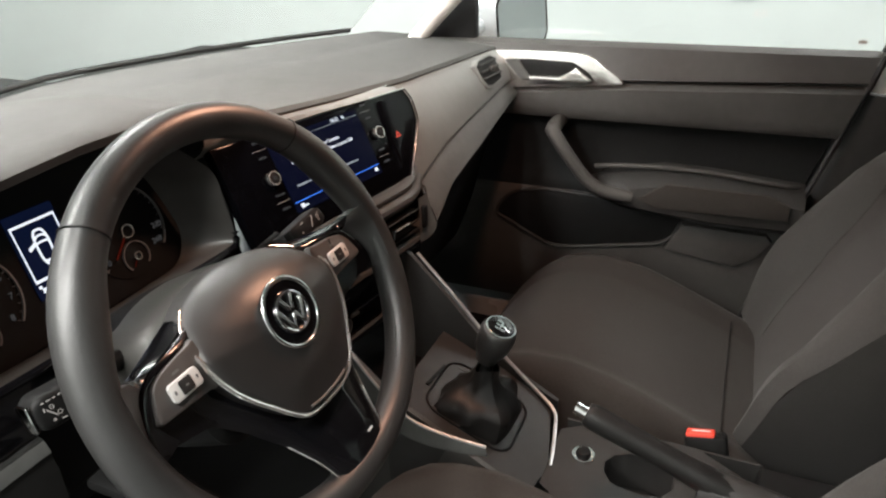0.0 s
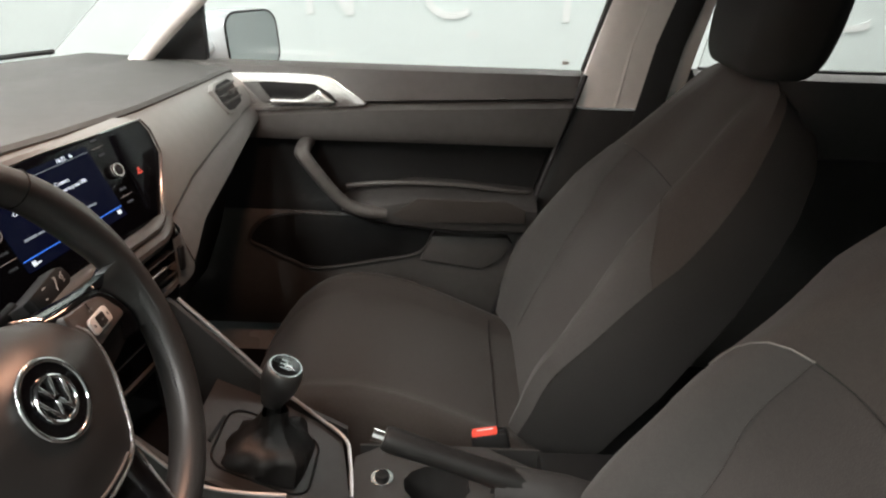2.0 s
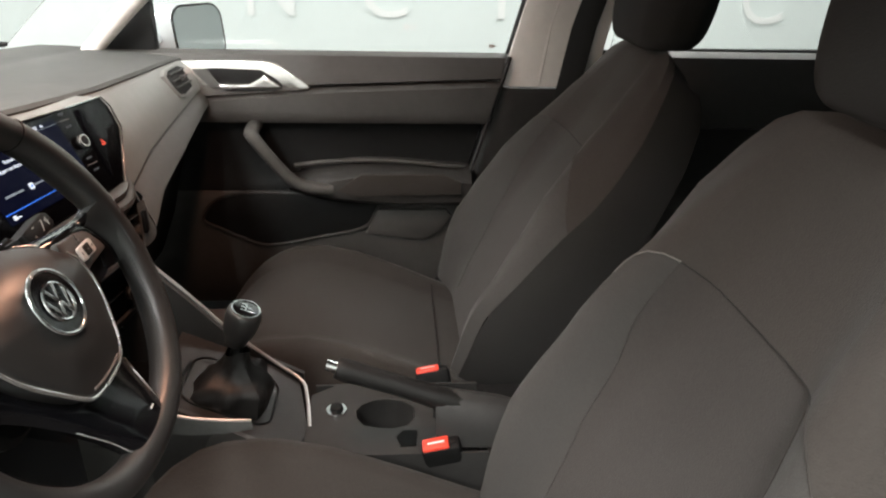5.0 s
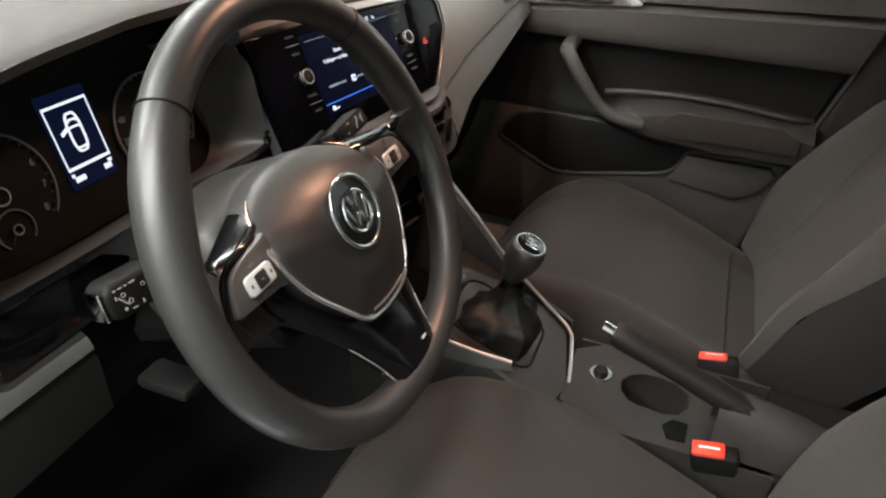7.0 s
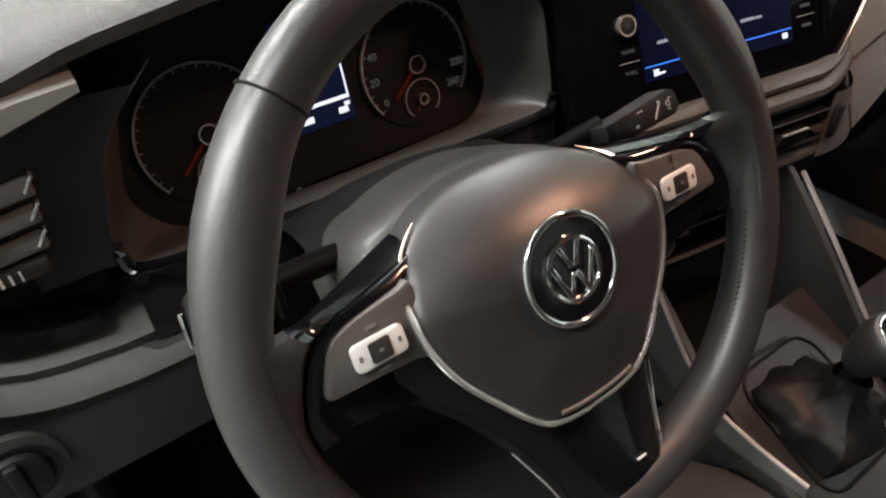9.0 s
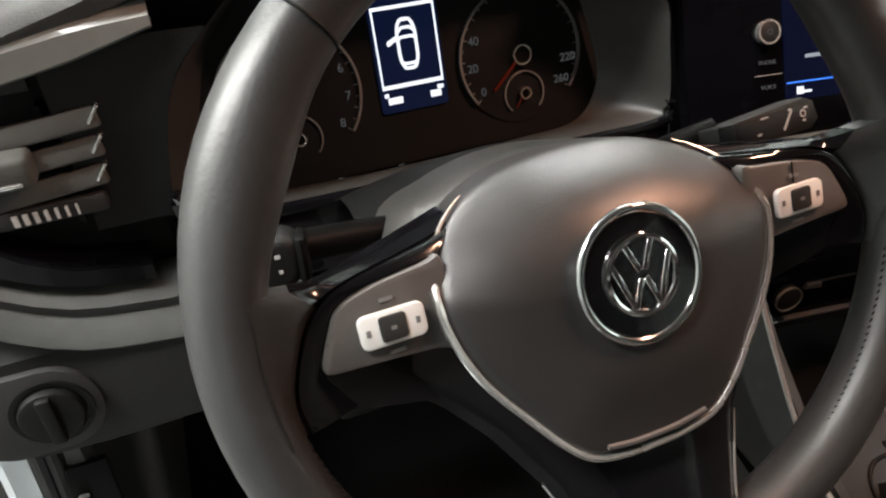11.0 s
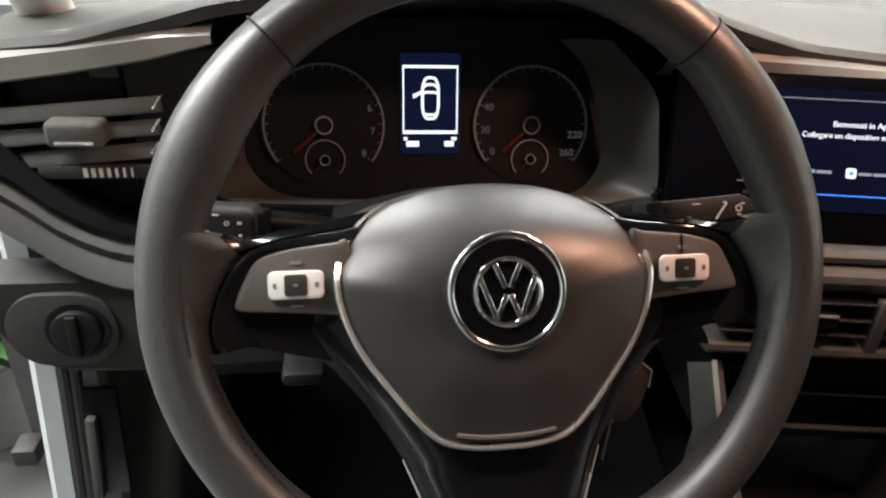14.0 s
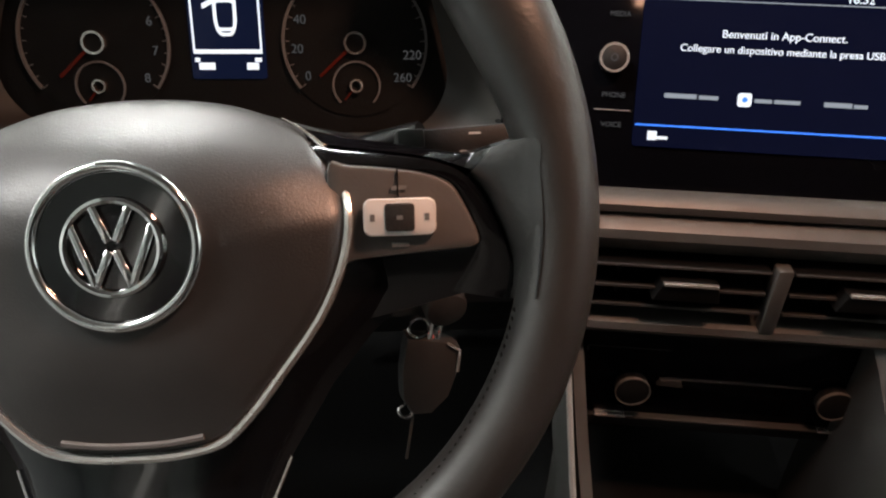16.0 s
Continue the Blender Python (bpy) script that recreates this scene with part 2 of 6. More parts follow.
def words(name, body, size, m, material, parent, label="", align="CENTER", lift=0.0006):
    """Raised lettering in the built-in font, standing in the plane of m."""
    cu = bpy.data.curves.new(name, "FONT")
    cu.body, cu.size, cu.align_x, cu.align_y, cu.extrude = body, size, align, "CENTER", lift / 2
    tmp = bpy.data.objects.new(name, cu)
    scene.collection.objects.link(tmp)
    bpy.context.view_layer.update()
    me = bpy.data.meshes.new_from_object(tmp.evaluated_get(bpy.context.evaluated_depsgraph_get()))
    bpy.data.objects.remove(tmp)
    bm = bmesh.new()
    bm.from_mesh(me)
    bpy.data.meshes.remove(me)
    bmesh.ops.transform(bm, matrix=m @ Matrix.Translation((0, 0, lift)), verts=bm.verts)
    return part(name, bm, material, parent, label)


def lerp(pts, x):
    """A value, or values, between rows of (x, value, ...)."""
    xs = [p[0] for p in pts]
    got = [float(np.interp(x, xs, [p[i] for p in pts])) for i in range(1, len(pts[0]))]
    return got[0] if len(got) == 1 else got


def facing(at, normal, up=(0, 0, 1)):
    """A frame at a place: z along the normal, y as near up as it can."""
    z = Vector(normal).normalized()
    x = Vector(up).cross(z).normalized()
    y = z.cross(x)
    m = Matrix((x, y, z)).transposed().to_4x4()
    m.translation = at
    return m


# ---- showroom ----
solo("floor", box(-7, 7, -7, 7, -0.05, 0.0), TILE, "grey polished showroom floor", "floor", kind="structure")
solo("ceiling", box(-7, 7, -7, 7, 3.4, 3.5), WALL, "plain white showroom ceiling", "ceiling", kind="structure")
solo("wall_east", box(3.4, 3.6, -7, 7, 0, 3.4), WALL, "pale painted showroom wall beside the car", "wall", kind="structure")
solo("wall_west", box(-4.7, -4.5, -7, 7, 0, 3.4), DARKWALL, "plain grey showroom wall", "wall", kind="structure")
solo("wall_north", box(-7, 3.4, 6, 6.2, 0, 3.4), WALL, "plain pale showroom wall", "wall", kind="structure")
solo("wall_south", box(-7, 3.4, -7.2, -7, 0, 3.4), WALL, "plain pale showroom wall", "wall", kind="structure")
for ch, yy in (("N", 0.42), ("C", -0.24), ("I", -0.93), ("C", -2.53), ("O", -3.15)):
    sign = thing("wall_letter", (3.4, yy, 0.73), "large white raised letter on the pale wall", "letter", "letters on the wall")
    words("letter_face", ch, 0.43, facing((3.398, yy, 0.885), (-1, 0, 0)), LETTER, sign, lift=0.006)

# ---- body shell ----
fl = box(-0.70, 0.70, -1.75, 1.0, 0.20, 0.26)
solo("car_floor", fl, CARPET, "black carpeted car floor", "floor", kind="structure")
solo("bulkhead", box(-0.70, 0.70, 0.98, 1.02, 0.26, 0.87), DEEP, "black bulkhead behind the dashboard", "bulkhead", kind="structure")


def roof_ring(y, z, w):
    return [Vector((w * s, y, z - 0.05 * abs(s) ** 3)) for s in np.linspace(-1, 1, 15)]


solo("roof_lining", thick(loft([roof_ring(0.10, 1.375, 0.56), roof_ring(-0.1, 1.405, 0.59), roof_ring(-0.7, 1.43, 0.61), roof_ring(-1.4, 1.41, 0.59), roof_ring(-1.8, 1.34, 0.55)]), 0.03), ROOFLINER,
     "grey fabric headliner under the car roof", "ceiling", kind="structure")
solo("rear_wall", box(-0.70, 0.70, -1.82, -1.76, 0.26, 1.36), DEEP, "dark tailgate lining", "wall", kind="structure")
solo("side_wall", box(-0.74, -0.68, -1.76, -0.80, 0.0, 1.36), DEEP, "dark trim of the closed rear side", "wall", kind="structure")

solo("side_wall_right", box(0.738, 0.77, -1.80, 1.02, 0.0, 0.90), PAINT, "pale painted right body side", "wall", kind="structure")
# shade on the wing's inner face comes from its grey, not the pale paint
solo("wing_left", box(-0.76, -0.715, 0.30, 1.02, 0.0, 0.93), PAD, "grey shaded inner face of the left front wing", "wall", kind="structure")
solo("cowl", box(-0.76, 0.77, 0.70, 1.05, 0.86, 0.90), DEEP, "black cowl below the windscreen", "panel", kind="structure")

# windscreen
def screen_base(x):
    return 0.665 - 0.36 * x * x, 0.985 - 0.03 * abs(x)


rows = []
for x in np.linspace(-0.66, 0.66, 19):
    yb, zb = screen_base(x)
    yt, zt = 0.12 - 0.10 * x * x, 1.375 - 0.05 * abs(x / 0.6) ** 3
    rows.append([Vector((x, yb + 0.02, zb - 0.01)), Vector((x * 0.95, (yb + yt) / 2 + 0.02, (zb + zt) / 2 + 0.01)), Vector((x * 0.88, yt, zt))])
shield = thing("window_1", (0, 0.6, 0.99), "clear laminated windscreen above the dashboard", "windscreen", kind="structure")
pane = part("pane", thick(loft(rows), 0.004), GLASS, shield)
pane.visible_shadow = False
part("seal", tube([Vector((x, screen_base(x)[0] + 0.004, screen_base(x)[1] + 0.004)) for x in np.linspace(-0.66, 0.66, 31)], 0.006, 8), RUBBER, shield, "black rubber seal along the glass foot")

# front pillars
for s, nm in ((1, "pillar_right"), (-1, "pillar_left")):
    pl = thing(nm, (0.66 * s, 0.33, 0.93), "light grey trimmed windscreen pillar", "pillar", kind="structure")
    pts = spline([(0.662 * s, 0.41, 0.89), (0.658 * s, 0.340, 0.960), (0.645 * s, 0.268, 1.028), (0.605 * s, 0.12, 1.16), (0.56 * s, -0.06, 1.36)], 12)
    part("trim", tube(pts, [0.024, 0.023, 0.022] + [0.022] * 9, 12, flat=0.8), BEIGE, pl)

# ---- right front door ----
DOOR_END = [(0.30, -0.36), (0.42, -0.392), (0.683, -0.459), (0.90, -0.525), (1.0, -0.552)]


def door_end(z):
    return lerp(DOOR_END, z)


def seam_z(y):
    return lerp([(-0.53, 0.903), (-0.102, 0.884), (0.133, 0.865), (0.5, 0.845)], y)


door = thing("door_1", (0.70, -0.1, 0.36), "closed dark grey front passenger door with silver handle surround", "door", kind="structure")


def door_skin(profile, front=0.46, n=24, gap=0.0):
    """profile(y): the points (x, z) from top to bottom at a station."""
    rings = []
    for k in range(n + 1):
        s = k / n
        y = front + (-0.53 - front) * s
        rings.append([Vector((x, front + (door_end(z) + gap - front) * s, z)) for x, z in profile(y)])
    return loft(rings)


part("upper_panel", door_skin(lambda y: [(0.735, 0.90), (0.735, 0.946), (0.722, 0.956), (0.700, 0.957), (0.684, 0.950), (0.672, 0.925), (0.664, seam_z(y) + 0.006), (0.668, seam_z(y) + 0.002), (0.676, seam_z(y))]), DOORPAD, door,
     "grained black upper panel under the window")
part("middle_band", door_skin(lambda y: [(0.676, seam_z(y) - 0.001), (0.664, seam_z(y) - 0.004), (0.656, seam_z(y) - 0.012), (0.654, 0.835), (0.657, 0.815), (0.664, 0.806), (0.680, 0.803), (0.702, 0.803)]), DOORPAD, door,
     "soft dark grey band below the seam")
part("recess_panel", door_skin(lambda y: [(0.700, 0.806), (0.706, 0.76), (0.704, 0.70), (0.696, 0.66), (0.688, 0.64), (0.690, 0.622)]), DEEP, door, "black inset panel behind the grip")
part("lower_panel", door_skin(lambda y: [(0.692, 0.640), (0.682, 0.632), (0.674, 0.615), (0.670, 0.58), (0.668, 0.50), (0.672, 0.44), (0.682, 0.38), (0.71, 0.33)]), DOORPAD, door, "hard grey lower panel with a pocket")

DX = facing((0.660, 0, 0), (-1, 0, 0))  # x of this frame runs along -y, y up


def on_door(pts):
    return [(-y, z) for y, z in pts]


bez = spline([(0.200, 0.933, 0), (0.10, 0.940, 0), (-0.02, 0.938, 0), (-0.062, 0.918, 0), (-0.106, 0.885, 0), (-0.06, 0.878, 0), (0.03, 0.871, 0), (0.133, 0.867, 0), (0.168, 0.90, 0)], 40, True)
part("handle_surround", slab(on_door([(p.x, p.y) for p in bez]), -0.012, 0.006, DX, 0.003), SILVER, door, "satin silver handle surround")
hole = [(0.140, 0.922), (0.09, 0.926), (-0.004, 0.923), (-0.035, 0.905), (-0.050, 0.888), (-0.02, 0.884), (0.10, 0.882)]
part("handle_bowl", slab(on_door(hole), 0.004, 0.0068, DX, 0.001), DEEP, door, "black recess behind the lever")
part("lock_plate", slab(on_door([(0.138, 0.920), (0.108, 0.923), (0.080, 0.884), (0.104, 0.884)]), 0.0068, 0.010, DX, 0.002), PAD, door, "grey sliding lock plate")
part("door_lever", slab(on_door([(0.086, 0.893), (0.02, 0.894), (-0.004, 0.908), (-0.012, 0.914), (-0.044, 0.890), (-0.03, 0.886), (0.08, 0.884)]), 0.0068, 0.022, DX, 0.004), SILVER, door, "bright silver release lever")

grip = spline([(0.672, 0.020, 0.800), (0.606, 0.018, 0.799), (0.592, 0.010, 0.788), (0.591, -0.022, 0.744), (0.598, -0.062, 0.695), (0.604, -0.10, 0.675), (0.612, -0.15, 0.668)], 22)
part("grip_handle", tube(grip, 0.0160, 12, flat=0.85), DOORPAD, door, "dark grip handle joined to the armrest")


def arm_ring(y):
    r = lerp([(-0.47, 0.608), (-0.30, 0.603), (-0.16, 0.600), (-0.09, 0.612), (-0.05, 0.635)], y)
    t = lerp([(-0.47, 0.696), (-0.30, 0.711), (-0.20, 0.713), (-0.10, 0.694), (-0.05, 0.672)], y)
    b = lerp([(-0.47, 0.622), (-0.30, 0.622), (-0.15, 0.636), (-0.05, 0.652)], y)
    return [Vector(p) for p in ((0.704, y, t + 0.004), (0.66, y, t + 0.002), (r + 0.02, y, t - 0.004), (r + 0.004, y, t - 0.016), (r, y, (t + b) / 2), (r + 0.006, y, b + 0.012), (r + 0.022, y, b), (0.66, y, b - 0.004), (0.704, y, b - 0.004))]


part("armrest", loft([arm_ring(y) for y in np.linspace(-0.05, -0.465, 22)], caps=False), HARD, door, "padded dark armrest")
part("armrest_pad", slab(on_door([(-0.16, 0.668), (-0.215, 0.706), (-0.40, 0.706), (-0.44, 0.688), (-0.44, 0.658), (-0.20, 0.652)]), 0.053, 0.0605, DX, 0.003), FABRIC, door, "cloth covered elbow pad")
part("armrest_trim", tube(spline([(0.668, -0.06, 0.706), (0.655, -0.15, 0.720), (0.652, -0.28, 0.722), (0.658, -0.42, 0.708), (0.680, -0.455, 0.700)], 18), 0.005, 8), DOORPAD, door, "thin raised edge over the armrest")

pocket = spline([(0.160, 0.575, 0), (0.125, 0.622, 0), (0.06, 0.640, 0), (-0.03, 0.640, 0), (-0.24, 0.632, 0), (-0.243, 0.592, 0), (-0.215, 0.552, 0), (-0.12, 0.530, 0), (0.01, 0.507, 0), (0.07, 0.525, 0), (0.12, 0.55, 0)], 44, True)
# no hollow here: a black plate gives the pocket its shaded inside
part("door_pocket", slab(on_door([(p.x, p.y) for p in pocket]), -0.012, -0.004, DX, 0.001), DEEP, door, "flat black plate for the shaded inside of the door pocket")
part("pocket_rim", tube([(0.664, p.x, p.y) for p in pocket], 0.0045, 8, closed=True, side=Vector((1, 0, 0))), HARD, door, "rounded rim of the pocket")
part("pocket_pad", slab(on_door([(-0.245, 0.596), (-0.25, 0.600), (-0.412, 0.600), (-0.425, 0.585), (-0.40, 0.545), (-0.36, 0.52), (-0.22, 0.538)]), -0.010, 0.004, DX, 0.006), DOORPAD, door, "grey raised pad behind the pocket")
part("edge_seal", tube([(0.668, door_end(z) - 0.004, z) for z in np.linspace(0.36, 0.955, 14)], 0.0055, 8), RUBBER, door, "black rubber door seal")
part("window_frame", tube(spline([(0.718, 0.345, 0.95), (0.705, 0.27, 1.03), (0.662, 0.09, 1.19), (0.612, -0.09, 1.345), (0.600, -0.30, 1.375), (0.598, -0.60, 1.38)], 20), 0.014, 8), RUBBER, door, "black window frame")
part("rear_frame", tube([(0.712, -0.552, 0.955), (0.60, -0.64, 1.38)], 0.012, 8), RUBBER, door)
wp = part("window_pane", thick(loft([[Vector((0.716, y0, 0.950)), Vector((0.60, y1, 1.375))] for y0, y1 in ((0.30, -0.06), (0.05, -0.25), (-0.25, -0.42), (-0.548, -0.63))]), 0.004), GLASS, door, "clear side window")
wp.visible_shadow = False
part("glass_mark", box(-0.007, 0.007, -0.004, 0.004, 0.0, 0.0006, 0, 2, facing((0.7085, -0.508, 0.972), (-1, 0, -0.26))), PEARL, wp, "small grey maker mark in the glass corner")
part("mirror_sail", slab(on_door([(0.345, 0.946), (0.221, 0.946), (0.221, 1.075), (0.232, 1.068), (0.29, 1.01)]), -0.058, -0.036, DX, 0.003), DEEP, door, "black triangular mirror base")

# outside mirror
om = thing("wing_mirror", (0.90, 0.21, 0.90), "pale silver wing mirror outside the passenger window", "mirror")


MIM = facing((0.920, 0.186, 0.966), (-0.55, -0.835, 0.11))


def mir(size, depth, shift):
    return [MIM @ Vector((x * size + shift, y * (size * 0.5 + 0.5), -depth)) for x, y in rounded(0.156, 0.130, 0.036, 6)]


part("housing", loft([mir(1.0, 0.0, 0.0), mir(1.06, 0.012, -0.006), mir(1.24, 0.045, -0.028), mir(1.18, 0.075, -0.034), mir(0.9, 0.098, -0.034), mir(0.4, 0.108, -0.03)], closed=True, caps=True), PAINT, om, "painted mirror housing")
part("glass", slab(rounded(0.150, 0.126, 0.034, 6), 0.0005, 0.003, MIM), MIRROR, om, "mirror glass")
part("rim", tube([MIM @ Vector((x, y, 0.001)) for x, y in rounded(0.150, 0.126, 0.034, 6)], 0.0030, 8, closed=True, side=MIM.to_3x3() @ Vector((0, 0, 1))), DEEP, om, "black mirror rim")
part("arm", tube([(0.735, 0.262, 0.958), (0.85, 0.275, 0.955), (0.94, 0.29, 0.965)], 0.022, 10), PAINT, om, "painted mirror arm")

# ---- right centre pillar, belt, rear door ----
bp = thing("pillar_centre", (0.70, -0.65, 0.26), "centre pillar, light trim above a dark lower cover", "pillar", kind="structure")


def bp_ring(z, y0, y1, x):
    return [Vector(p) for p in ((x + 0.05, y0 + 0.004, z), (x + 0.012, y0, z), (x + 0.002, y0 - 0.018, z), (x, y0 - 0.05, z), (x, y1 + 0.04, z), (x + 0.006, y1 + 0.012, z), (x + 0.05, y1, z))]


part("upper_trim", loft([bp_ring(0.887, -0.534, -0.755, 0.684), bp_ring(1.0, -0.557, -0.770, 0.668), bp_ring(1.15, -0.590, -0.79, 0.640), bp_ring(1.40, -0.65, -0.82, 0.585)]), BEIGE, bp, "light grey upper pillar trim")
part("trim_crease", tube([(0.683, -0.615, 0.89), (0.667, -0.628, 1.02), (0.64, -0.66, 1.16)], 0.004, 6), BEIGE, bp)
part("lower_trim", loft([bp_ring(0.26, -0.352, -0.86, 0.690), bp_ring(0.42, -0.398, -0.83, 0.688), bp_ring(0.683, -0.468, -0.79, 0.686), bp_ring(0.884, -0.533, -0.76, 0.681), bp_ring(0.8855, -0.533, -0.76, 0.70)]), HARD, bp, "dark grained lower pillar cover")
belt = thing("seat_belt", (0.66, -0.68, 0.84), "black webbing seat belt hanging down the pillar", "seat belt")
part("webbing", thick(loft([[Vector((x, y - 0.027, z)), Vector((x - 0.002, y, z)), Vector((x, y + 0.027, z))] for x, y, z in ((0.600, -0.775, 1.34), (0.640, -0.735, 1.16), (0.659, -0.70, 1.02), (0.668, -0.682, 0.90), (0.664, -0.66, 0.80), (0.655, -0.62, 0.66), (0.650, -0.57, 0.50))]), 0.002), RUBBER, belt)
part("guide_loop", box(0.590, 0.622, -0.81, -0.735, 1.30, 1.335, 0.008), DEEP, belt, "black belt guide")
part("stop_button", disc(0.006, 0, 0.004, facing((0.652, -0.625, 0.70), (-1, 0, 0)), 16), PAD, belt)

rd = thing("door_2", (0.70, -1.1, 0.36), "dark rear passenger door behind the front seat", "door", kind="structure")
part("panel", loft([[Vector(p) for p in ((0.735, y, 0.92), (0.722, y, 0.966), (0.698, y, 0.967), (0.682, y, 0.956), (0.674, y, 0.90), (0.668, y, 0.86), (0.664, y, 0.80), (0.69, y, 0.79), (0.70, y, 0.66), (0.67, y, 0.60), (0.67, y, 0.27))] for y in np.linspace(-0.765, -1.76, 12)]), DOORPAD, rd)
rp = part("window_pane", thick(loft([[Vector((0.716, y, 0.962)), Vector((0.61, y - 0.02, 1.375))] for y in (-0.78, -1.2, -1.70)]), 0.004), GLASS, rd)
rp.visible_shadow = False
part("window_frame", tube([(0.714, -0.78, 0.967), (0.714, -1.25, 0.97), (0.714, -1.72, 0.975)], 0.005, 8), RUBBER, rd, "black window seal")

# ---- left body side at the open door ----
lp = thing("door_frame_left", (-0.70, 0.25, 0.2), "pale painted body pillar with black seals at the open driver door", "door frame", kind="structure")


def edge_x(z):
    return -0.692 + 0.10 * (min(z, 0.76) - 0.692)


heights = (0.20, 0.50, 0.74, 0.86, 0.95)
part("painted_pillar", loft([[Vector((edge_x(z) + dx, 0.205 + dy, z)) for dx, dy in ((-0.006, 0.03), (0.0, 0.004), (0.006, 0.0), (0.021, 0.002), (0.025, 0.05))] for z in heights]), PAINT, lp, "painted metal door pillar")
for dx in (0.0285, 0.0375):
    part("seal", tube([(edge_x(z) + dx, 0.206, z) for z in (0.20, 0.45, 0.745)], 0.0052, 8), RUBBER, lp, "black rubber door seal")
part("kick_panel", loft([[Vector((edge_x(z) + dx, 0.203 + dy, z)) for dx, dy in ((0.0435, 0.02), (0.045, 0.001), (0.050, 0.0), (0.068 - 0.06 * (z - 0.5), 0.0), (0.074 - 0.06 * (z - 0.5), 0.006), (0.090, 0.7))] for z in (0.20, 0.5, 0.74)]), DOORPAD, lp, "dark grey kick panel in the footwell")
part("latch_recess", slab([(-0.022, -0.062), (0.010, -0.062), (0.018, 0.066), (-0.010, 0.066), (-0.014, 0.045)], -0.002, 0.003, facing((-0.640, 0.2025, 0.616), (0, -1, 0)), 0.001), BLACK, lp, "black recess in the kick panel")
part("bonnet_release", box(-0.0045, 0.0045, -0.050, 0.050, 0.003, 0.012, 0.002, 2, facing((-0.6515, 0.2025, 0.604), (0, -1, 0)) @ Matrix.Rotation(radians(-6), 4, "Z")), PAD, lp, "grey bonnet release lever")
part("sill", box(-0.735, -0.63, -0.80, 0.24, 0.22, 0.33, 0.02), PAINT, lp, "painted door sill")
part("hinge", box(-0.762, -0.738, 0.255, 0.285, 0.538, 0.560, 0.004), HARD, lp, "dark door hinge")
lb = thing("pillar_left_centre", (-0.70, -0.7, 0.26), "centre pillar on the driver side with light trim", "pillar", kind="structure")
part("trim", box(-0.73, -0.66, -0.82, -0.70, 0.26, 0.95, 0.015), HARD, lb)
part("upper_trim", tube([(-0.70, -0.76, 0.94), (-0.60, -0.80, 1.39)], 0.05, 10, flat=0.5), BEIGE, lb)

# outside, by the open door
pot = thing("potted_plant", (-1.20, 0.92, 0.0), "green potted plant standing on the showroom floor", "plant")
part("pot", loft([[Vector((-1.20 + r * math.cos(a), 0.92 + r * math.sin(a), z)) for a in np.linspace(0, 2 * math.pi, 20, endpoint=False)] for r, z in ((0.09, 0.0), (0.12, 0.20), (0.11, 0.20), (0.10, 0.17))], closed=True, caps=True), POT, pot, "grey pot")
rng = random.Random(4)
leaves = bmesh.new()
for k in range(90):
    a, h, l = rng.uniform(0, 6.28), rng.uniform(0.19, 0.34), rng.uniform(0.16, 0.28)
    d = Vector((math.cos(a), math.sin(a), rng.uniform(0.1, 1.4))).normalized()
    o = Vector((-1.20, 0.92, h)) + d * 0.05
    s = d.cross(Vector((0, 0, 1))).normalized() * l * 0.16
    vs = [leaves.verts.new(q) for q in (o, o + d * l * 0.5 + s, o + d * l + Vector((0, 0, -0.06)), o + d * l * 0.5 - s)]
    leaves.faces.new(vs)
part("foliage", leaves, GREEN, pot, "narrow green leaves")

# ---- dashboard ----
dash = thing("dashboard", (0, 0.35, 0.50), "two tone grey dashboard with a satin grey trim panel", "dashboard")
REAR = [(-0.69, 0.205, 0.974), (-0.60, 0.200, 0.984), (-0.555, 0.200, 0.996), (-0.50, 0.198, 1.012), (-0.42, 0.195, 1.024), (-0.33, 0.193, 1.031), (-0.24, 0.195, 1.030), (-0.17, 0.200, 1.018),
        (-0.11, 0.207, 0.998), (-0.05, 0.212, 0.983), (0.09, 0.201, 0.971), (0.28, 0.187, 0.958), (0.45, 0.177, 0.953), (0.62, 0.165, 0.950), (0.68, 0.165, 0.945)]
rows = []
for x in np.linspace(-0.685, 0.672, 70):
    yr, zr = lerp(REAR, x)
    yw, zw = screen_base(x)
    rise = 0.006 + 0.35 * max(0.0, zr - 0.985)
    row = [Vector((x, yw + 0.012, zw - 0.012)), Vector((x, yw - 0.012, zw - 0.004))]
    for f in (0.15, 0.3, 0.42, 0.47, 0.5, 0.6, 0.72, 0.84, 0.93):
        dip = -0.004 if f == 0.47 else 0.0
        row.append(Vector((x, yw + (yr - yw) * f, zw + (zr - zw) * (f * f * (3 - 2 * f)) + rise * math.sin(math.pi * f) + dip)))
    row += [Vector((x, yr + 0.006, zr + 0.001)), Vector((x, yr, zr - 0.004)), Vector((x, yr + 0.004, zr - 0.013)), Vector((x, yr + 0.03, zr - 0.02))]
    rows.append(row)
part("upper_pad", loft(rows), TOPPAD, dash, "soft dark grey top pad")

